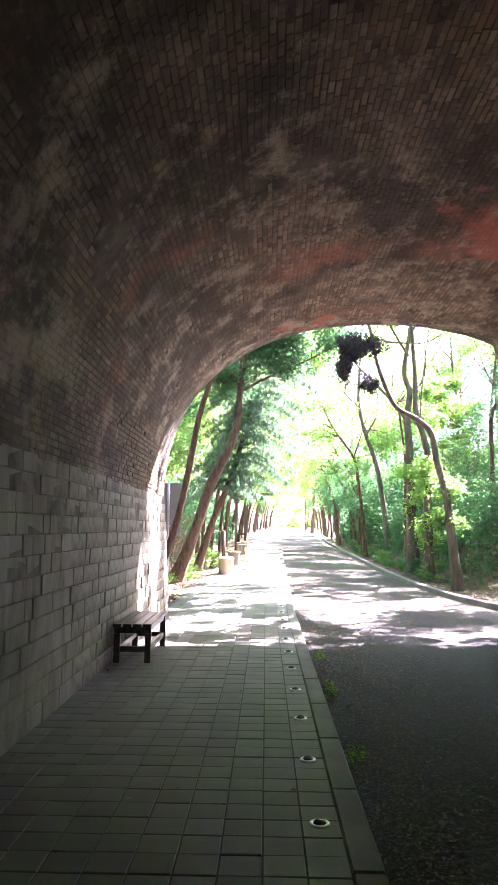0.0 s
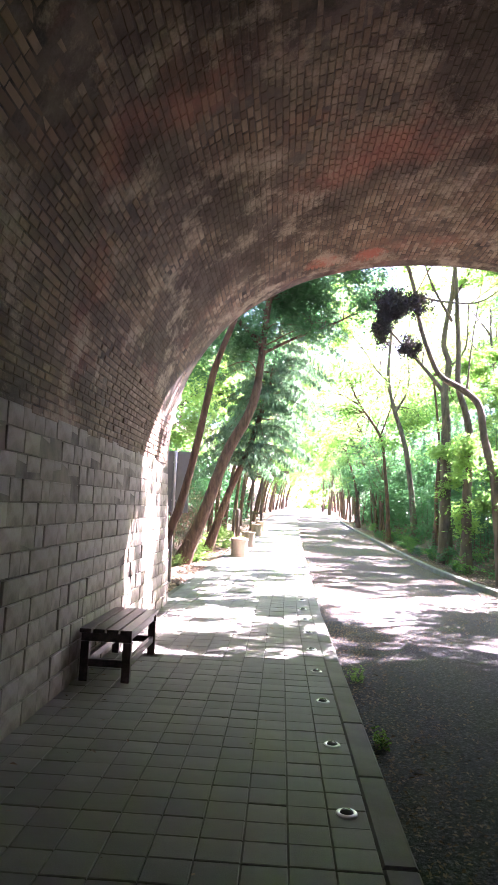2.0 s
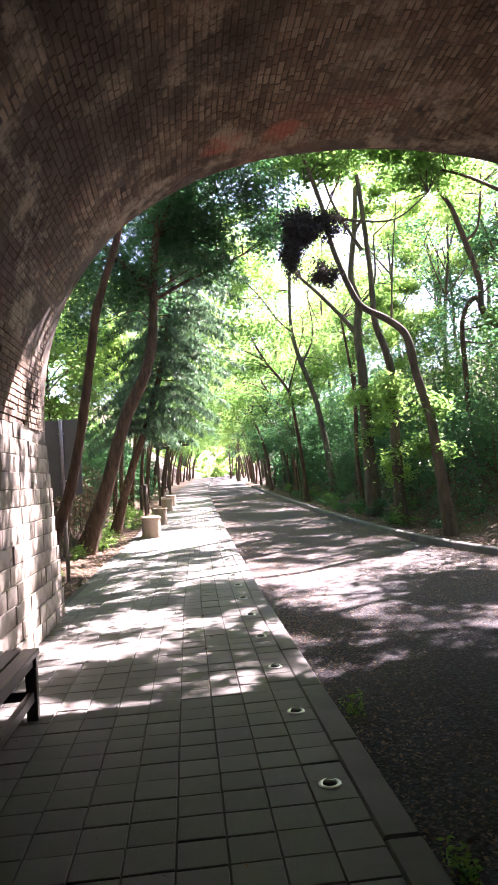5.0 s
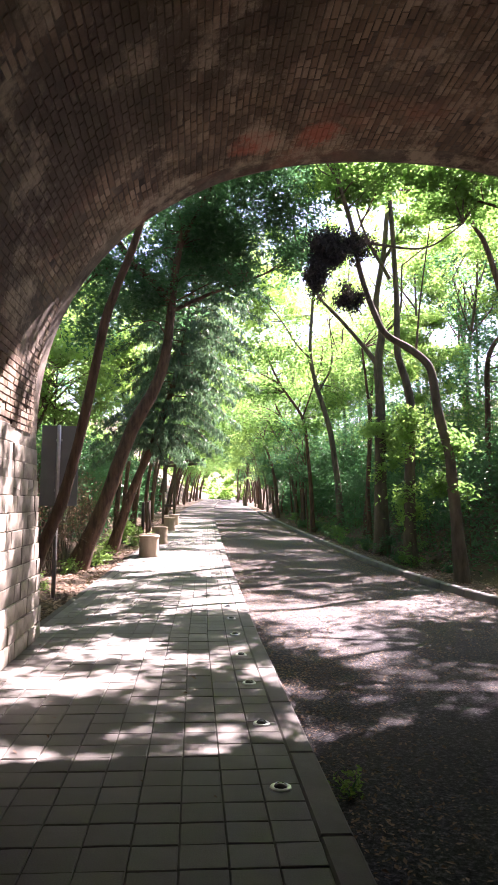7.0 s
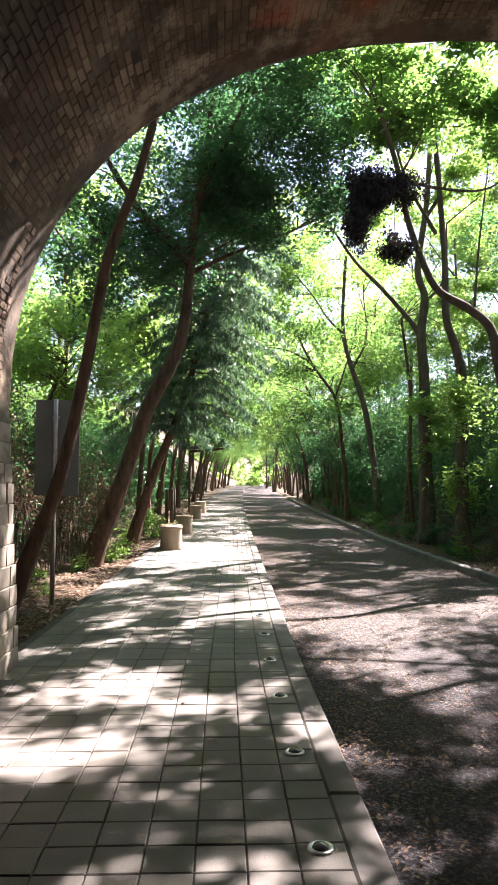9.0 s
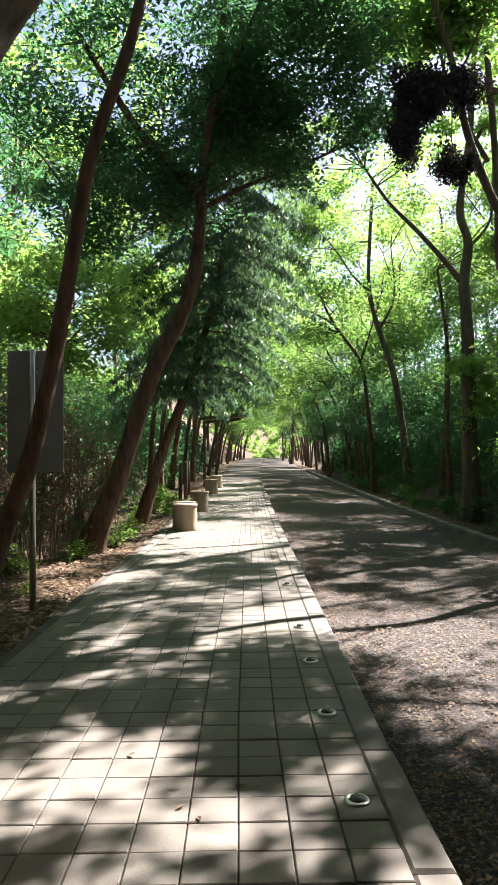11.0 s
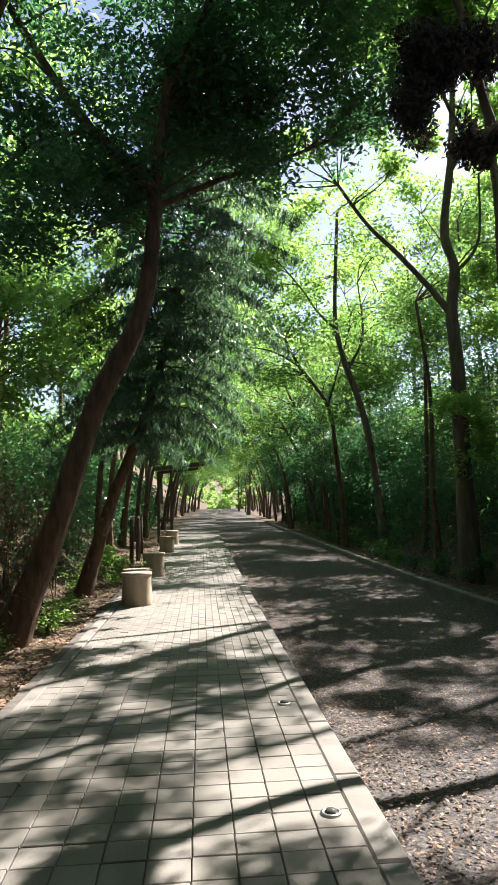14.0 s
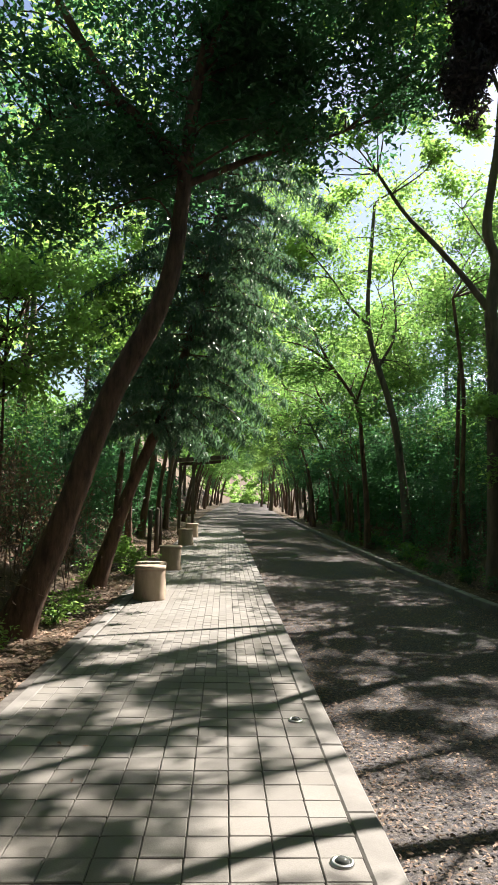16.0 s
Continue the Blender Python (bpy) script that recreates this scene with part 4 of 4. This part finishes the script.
thicket(-5.2, 127.0, 4.6, 2.0, 6.5, LEAF_LIGHT, 391, 130, 0.5, "light green far thicket where the road ends", 30)
thicket(7.6, 126.0, 5.2, 2.0, 6.5, LEAF_LIGHT, 392, 150, 0.5, "light green far thicket where the road ends", 30)


thicket(3.0, 150.0, 4.5, 2.0, 3.5, LEAF_LIGHT, 393, 100, 0.5, "light green far thicket where the road ends", 30)


def fallen_branch(x, y, length, turn, seed):
    """A bare grey branch with side twigs, lying on the bank."""
    rr = random.Random(seed)
    top = tagged(new("fallen_branch"), "bare grey fallen branch lying on the dark bank", "branch")
    base = ground_z(x, y)
    top.matrix_basis = Matrix.Translation((x, y, base))
    spot = lambda u, lift: (math.cos(turn) * u, math.sin(turn) * u, ground_z(x + math.cos(turn) * u, y + math.sin(turn) * u) - base + lift)
    main = [spot(length * q, 0.02 + rr.uniform(0.0, 0.10)) for q in (0, 0.25, 0.5, 0.75, 1.0)]
    solid("stem", *tube_arrays(main, 0.032, 0.01, 7, 5, 0.15, 0, seed), BARK_GREY, top, smooth=True)
    for q in range(4):
        a = Vector(main[1 + q % 3])
        b = a + Vector((rr.uniform(-0.4, 0.4), rr.uniform(-0.4, 0.4), rr.uniform(0.1, 0.4)))
        solid("twig", *tube_arrays([a, (a + b) / 2 + Vector((0, 0, 0.06)), b], 0.012, 0.004, 5, 4, 0.1, 0, seed + q), BARK_GREY, top, smooth=True)


for i, (x, y, ln, a) in enumerate(((6.6, 16.6, 1.6, 0.9), (7.2, 17.6, 1.9, 2.0), (6.4, 18.2, 1.3, 0.4), (7.6, 16.2, 1.5, 1.4), (6.9, 19.4, 1.7, 2.4), (-3.2, 15.2, 1.1, 1.9), (-3.4, 18.0, 1.3, 1.2))):
    fallen_branch(x, y, ln, a, 700 + 10 * i)

# ---- things by the way ----
def bench(m):
    top = tagged(new("bench"), "dark weathered slatted wooden bench against the stone wall", "bench")
    L, W, H = 1.24, 0.46, 0.43
    for i in range(4):
        part("slat", box(0.098, L, 0.035, (-W / 2 + 0.06 + i * 0.1133, 0, H - 0.0175), 0.006), WOOD, top)
    for sy in (-1, 1):
        part("end_rail", box(W - 0.04, 0.045, 0.07, (0, sy * (L / 2 - 0.06), H - 0.071), 0.005), WOOD, top)
        part("stretcher", box(W - 0.16, 0.04, 0.06, (0, sy * (L / 2 - 0.06), 0.15), 0.005), WOOD, top)
        for sx in (-1, 1):
            part("leg", box(0.07, 0.06, H - 0.107, (sx * (W / 2 - 0.055), sy * (L / 2 - 0.06), (H - 0.107) / 2), 0.006), WOOD, top)
    for sx in (-1, 1):
        part("side_rail", box(0.04, L - 0.19, 0.06, (sx * (W / 2 - 0.055), 0, 0.15), 0.005), WOOD, top)
        part("apron", box(0.03, L - 0.2, 0.06, (sx * (W / 2 - 0.05), 0, H - 0.066), 0.005), WOOD, top)
    top.matrix_basis = m
    return top


bench(pose(-1.485, 8.26, 0.004, 0, 0, 0))


def uplight():
    top = tagged(new("ground_light"), "round steel-rimmed light sunk in the paving", "ground light", "lights along the kerb")
    part("rim", lathe([(0.034, 0.002), (0.036, 0.007), (0.046, 0.008), (0.053, 0.005), (0.055, 0.0), (0.055, -0.01), (0.02, -0.01)], 28), STEEL, top, "bright steel rim", True)
    part("lens", lathe([(0.035, -0.004), (0.034, 0.006), (0.029, 0.014), (0.018, 0.021), (0.004, 0.023)], 24), GLASS, top, "dark glass lens", True)
    return top


light = uplight()
light.matrix_basis = pose(0.30, 3.5, 0.004)
for k in (-4, -3, -2, -1, 1, 2, 3, 4, 5, 6, 7, 8, 9, 10, 11, 13):
    copy_thing(light, pose(0.30 + veer(3.5 + k), 3.5 + k, 0.004, 0, 0, 37 * k))


def log_seat(x, y, r, h, seed):
    top = tagged(new("log_seat"), "tan concrete seat shaped like a sawn tree stump", "seat", "stump seats along the path")
    part("body", lathe([(r * 1.05, -0.05), (r * 1.04, 0.03), (r * 0.99, 0.12), (r * 0.97, h * 0.5), (r * 0.98, h - 0.07), (r * 0.98, h - 0.055)], 36, (0, 0, 0), 0.008, seed), LOG, top, "", True)
    part("top", lathe([(r * 0.98, h - 0.056), (r * 1.03, h - 0.05), (r * 1.04, h - 0.02), (r * 1.0, h), (r * 0.7, h + 0.004), (r * 0.05, h + 0.005)], 36, (0, 0, 0), 0.008, seed), LOG, top, "paler rounded seat top", True)
    top.matrix_basis = pose(x, y, rise(y))
    return top


for i, (x, y) in enumerate(((-1.28, 22.7), (-1.31, 23.28), (-1.24, 27.2), (-1.2, 34.5), (-1.14, 38.6))):
    log_seat(x, y, 0.25, 0.53, i)

sign = tagged(new("signboard"), "back of a grey metal signboard on a steel post", "sign")
sign.matrix_basis = pose(-2.2, 15.4, -0.05)
part("post", lathe([(0.03, -0.1), (0.03, 2.56), (0.022, 2.575), (0.004, 2.58)], 16), STEEL, sign, "galvanised steel post", True)
part("panel", box(0.55, 0.022, 1.2, (0.015, 0.045, 1.97), 0.006), SIGN, sign)
for z in (1.6, 2.35):
    part("bracket", box(0.09, 0.03, 0.035, (0, 0.028, z), 0.004), STEEL, sign)

shelter = tagged(new("path_shelter"), "dark timber shelter with a flat tilted roof", "shelter")
shelter.matrix_basis = pose(-1.1, 40, rise(40), 0, 0, 0)
part("roof", box(2.1, 1.4, 0.08, (0.3, 0, 3.12), 0.015, pose(0, 0, 0, 0, -5, 0)), POST, shelter)
part("fascia", box(2.12, 0.05, 0.16, (0.3, -0.73, 3.1), 0.008, pose(0, 0, 0, 0, -5, 0)), POST, shelter)
part("beam", box(1.7, 0.1, 0.12, (0.2, 0, 2.95), 0.01, pose(0, 0, 0, 0, -5, 0)), POST, shelter)
for x in (-0.62, -0.08):
    part("post", box(0.12, 0.12, 2.95, (x, 0, 1.45), 0.01), POST, shelter)
part("rail", box(0.54, 0.06, 0.12, (-0.35, 0.0, 0.9), 0.008), POST, shelter)
for i in range(4):
    fp = tagged(part("fence_post", lathe([(0.06, -0.1), (0.06, 1.22), (0.045, 1.26), (0.01, 1.27)], 12, (0, 0, 0), 0.03, i), POST, None, "", True), "dark round timber post at the path's edge", "post", "fence posts")
    fp.matrix_basis = pose(-2.0 + rng.uniform(-0.06, 0.06), 30.5 + i * 1.3, rise(30.5 + i * 1.3) - 0.02, rng.uniform(-2, 2), rng.uniform(-2, 2), 0)


# ---- litter and small plants ----
def scatter(name, label, spots, mat, size, seed, category, lift=0.012):
    r = np.random.default_rng(seed)
    c = np.array(spots)
    n = len(c)
    a = r.uniform(0, 6.28, n)
    d = np.stack([np.cos(a), np.sin(a), r.normal(0, 0.18, n)], axis=1)
    s = np.stack([-np.sin(a), np.cos(a), r.normal(0, 0.22, n)], axis=1)
    ln = size * r.uniform(0.5, 1.4, n)[:, None]
    up = np.array((0, 0, 1.0)) * ln * 0.12
    v = np.stack([c - d * ln / 2, c + s * ln * 0.26 + up, c + d * ln / 2 + up * r.uniform(0, 2, (n, 1)), c - s * ln * 0.26 + up], axis=1) + (0, 0, lift)
    return tagged(solid(name, v.reshape(-1, 3), np.arange(n * 4).reshape(-1, 4), mat), label, category, kind="stuff")


spots = []
while len(spots) < 58000:
    y = 10.6 + 36 * rng.random() ** 1.5
    x = rng.uniform(0.6 + veer(y), kerb_x(y))
    edge = min(x - 0.6 - veer(y), kerb_x(y) - x)
    if rng.random() < (0.5 + 0.5 * math.exp(-edge * 1.8)) * min(1.0, 0.15 + 0.3 * (y - 10.6)) and noise.noise(Vector((x * 0.8, y * 0.5, 9))) > -0.35:
        spots.append((x, y, rise(y) + ROAD_Z - 0.01))
for i in range(6000):
    y = rng.uniform(1, 12)
    spots.append((0.6 + abs(rng.gauss(0, 0.5)) if rng.random() < 0.8 else rng.uniform(0.6, 5), y, ROAD_Z - 0.01))
scatter("road_litter", "dry brown fallen leaves on the asphalt", spots, LITTER, 0.029, 1, "leaf litter")
spots = []
for i in range(16000):
    y = 12.6 + 34 * rng.random() ** 1.4
    x = -1.9 + veer(y) - abs(rng.gauss(0, 1.3)) - 0.02
    spots.append((x, y, ground_z(x, y)))
for i in range(9000):
    y = 13.2 + 34 * rng.random() ** 1.4
    x = kerb_x(y) + 0.2 + abs(rng.gauss(0, 1.1))
    spots.append((x, y, ground_z(x, y)))
scatter("verge_litter", "dry brown fallen leaves on the forest floor", spots, LITTER, 0.065, 2, "leaf litter", 0.02)
spots = [(-1.8 + abs(rng.gauss(0, 0.35)), rng.uniform(2, 12), 0.0) for _ in range(90)] + [(rng.uniform(-1.7, 0.4), rng.uniform(3, 21), 0.0) for _ in range(60)]
scatter("path_litter", "few dry leaves and crumbs on the pavers", spots, LITTER, 0.04, 3, "leaf litter", 0.004)


def sprig(x, y, size, n, seed, label, leaf=LEAF_LIGHT):
    r = np.random.default_rng(seed)
    top = tagged(new("weed"), label, "plant")
    z = ROAD_Z + rise(y) if 0.56 < x < kerb_x(y) else ground_z(x, y)
    top.matrix_basis = Matrix.Translation((x, y, z))
    c = blob_points(r, (0, 0, size * 0.5), (size * 0.5, size * 0.5, size * 0.45), n)
    stems = [tube_arrays([(0, 0, -0.02), (q[0] * 0.5, q[1] * 0.5, q[2] * 0.6), tuple(q)], 0.005, 0.002, 4, 3) for q in c[: max(3, n // 3)]]
    tagged(solid("stem_tangle", *merge(stems), LEAF_DARK, top), kind="stuff")
    solid("foliage", *leaves(r, c, (0.05 * min(1, size * 4), 0.05 * min(1, size * 4), 0.03), 8, 0.025 + size * 0.1, 0.6, 0.0, 0.5), leaf, top)


for i, (x, y, s) in enumerate(((0.68, 6.9, 0.05), (0.66, 4.9, 0.04), (0.7, 8.7, 0.05), (-2.35, 20.6, 0.45), (-2.3, 21.6, 0.4), (-2.6, 18.9, 0.3), (-2.1, 26.2, 0.7), (-2.4, 27.6, 0.8), (-2.6, 24.9, 0.5), (-3.1, 17.6, 0.4), (-2.5, 16.2, 0.15))):
    sprig(x, y, s, int(20 + 60 * s), 400 + i, "small bright green weed" if s < 0.3 else "leafy light green shrub at the path's edge")
for i in range(26):
    y = 20 + 24 * (i / 26) + rng.uniform(-0.4, 0.4)
    sprig(kerb_x(y) + rng.uniform(0.5, 1.5), y, rng.uniform(0.3, 0.6), 40, 500 + i, "low green plant behind the kerb", LEAF if i % 2 else LEAF_DARK)

# ---- pieces of the walls, vault and pavement ----
first = solid("brick", bv, bf, BRICK, vault)
first.matrix_basis = single_bricks[0]
for m in single_bricks[1:300]:
    shared("brick", first.data, m, vault)
rest = many_bricks + single_bricks[300:]
tagged(solid("bricks", *lay(bv, bf[[4, 5, 6, 7, 8]], rest), BRICKS, vault), "weathered red and sooty bricks", kind="stuff")

rng = random.Random(8)
sv, sf = piece_arrays(0.264, 0.156, 0.19, 0.004)
stone_mesh = None
many = []
xw = CX - HALF
ROWS_UP = 13
COURSE = SPRING / ROWS_UP
for row in range(ROWS_UP):
    for ya, yb in ((1.2, 7.93), (7.965, Y1 - 0.02)):
        y = ya - (0.135 if row % 2 else 0.0) + rng.uniform(-0.04, 0.04)
        while y < yb - 0.03:
            ln = rng.choice((0.62, 0.75, 0.85, 1.0, 1.0, 1.15, 1.35))
            ln = min(ln, (yb - y) / 0.27)
            sunk = rng.uniform(-0.006, 0.009) + 0.012 * noise.noise(Vector((3.0, y * 1.1, row * 0.35)))
            m = Matrix(((0, 0, 1, xw + 0.115 * (1 - row / (ROWS_UP - 1)) - sunk), (1, 0, 0, y + 0.135 * ln), (0, 1, 0, COURSE * (row + 0.5)), (0, 0, 0, 1)))
            m = m @ pose(0, 0, 0, rng.uniform(-0.8, 0.8), rng.uniform(-0.9, 0.9), rng.uniform(-0.7, 0.7)) @ Matrix.Diagonal((ln, rng.uniform(0.96, 1.01), 1, 1))
            if y > 6.0:
                if stone_mesh is None:
                    ob = solid("stone_block", sv, sf, STONE, wall_left)
                    stone_mesh, ob.matrix_basis = ob.data, m
                else:
                    shared("stone_block", stone_mesh, m, wall_left)
            else:
                many.append(m)
            y += 0.27 * ln
STONES = stone_material("stone_many", True)
tagged(solid("stone_blocks", *lay(sv, sf, many), STONES, wall_left), "rough grey stone blocks", kind="stuff")
many = []
for row in range(ROWS_UP):
    y = 4 + (0.18 if row % 2 else 0.0)
    while y < Y1 - 0.2:
        many.append(Matrix(((0, 0, -1, CX + HALF), (-1, 0, 0, y + 0.135), (0, 1, 0, COURSE * (row + 0.5)), (0, 0, 0, 1))))
        y += 0.27
tagged(solid("stone_blocks", *lay(sv, sf, many), STONES, wall_right), "rough grey stone blocks", kind="stuff")

tv, tf = piece_arrays(0.1945, 0.1945, 0.04, 0.004)
tile_mesh, many = None, []
for j in range(-16, 88):
    y = 0.05 + 0.2 * j
    if y > 17.6:
        break
    for i in range(11):
        x = 0.305 - 0.2 * i + veer(y)
        m = pose(x, y, rng.uniform(-0.003, 0.002), rng.uniform(-0.5, 0.5), rng.uniform(-0.5, 0.5), rng.uniform(-0.5, 0.5))
        if 3.6 < y < 9.0:
            if tile_mesh is None:
                ob = solid("paver", tv, tf, PAVER, pavement)
                tile_mesh, ob.matrix_basis = ob.data, m
            else:
                shared("paver", tile_mesh, m, pavement)
        else:
            many.append(m)
tagged(solid("pavers", *lay(tv, tf, many), PAVERS, pavement), "grey square pavers", kind="stuff")
cv, cf = piece_arrays(0.197, 0.216, 0.04, 0.003)
dv, df = piece_arrays(0.097, 0.196, 0.04, 0.004)
cross, along = [], []
for i in range(11):
    cross.append(pose(0.305 - 0.2 * i + veer(17.7), 17.665, 0))
half = []
y = 17.88
while y < 46:
    for i in range(21):
        x = 0.355 - 0.1 * i + veer(y)
        if i % 2 and y < 17.9:
            half.append(pose(x, y - 0.05, 0) @ Matrix.Diagonal((1, 0.48, 1, 1)))
        yy = y + (0.1 if i % 2 else 0.0)
        along.append(pose(x, yy, rise(yy) + rng.uniform(-0.002, 0.002), rng.uniform(-0.4, 0.4) + math.degrees(math.atan(rise(yy + 0.5) - rise(yy - 0.5))), rng.uniform(-0.6, 0.6), 0))
    y += 0.2
along += half
a, b = lay(cv, cf, cross), lay(dv, df, along)
tagged(solid("long_pavers", *merge([a, b]), PAVERS, pavement), "narrow grey pavers beyond the square ones", kind="stuff")
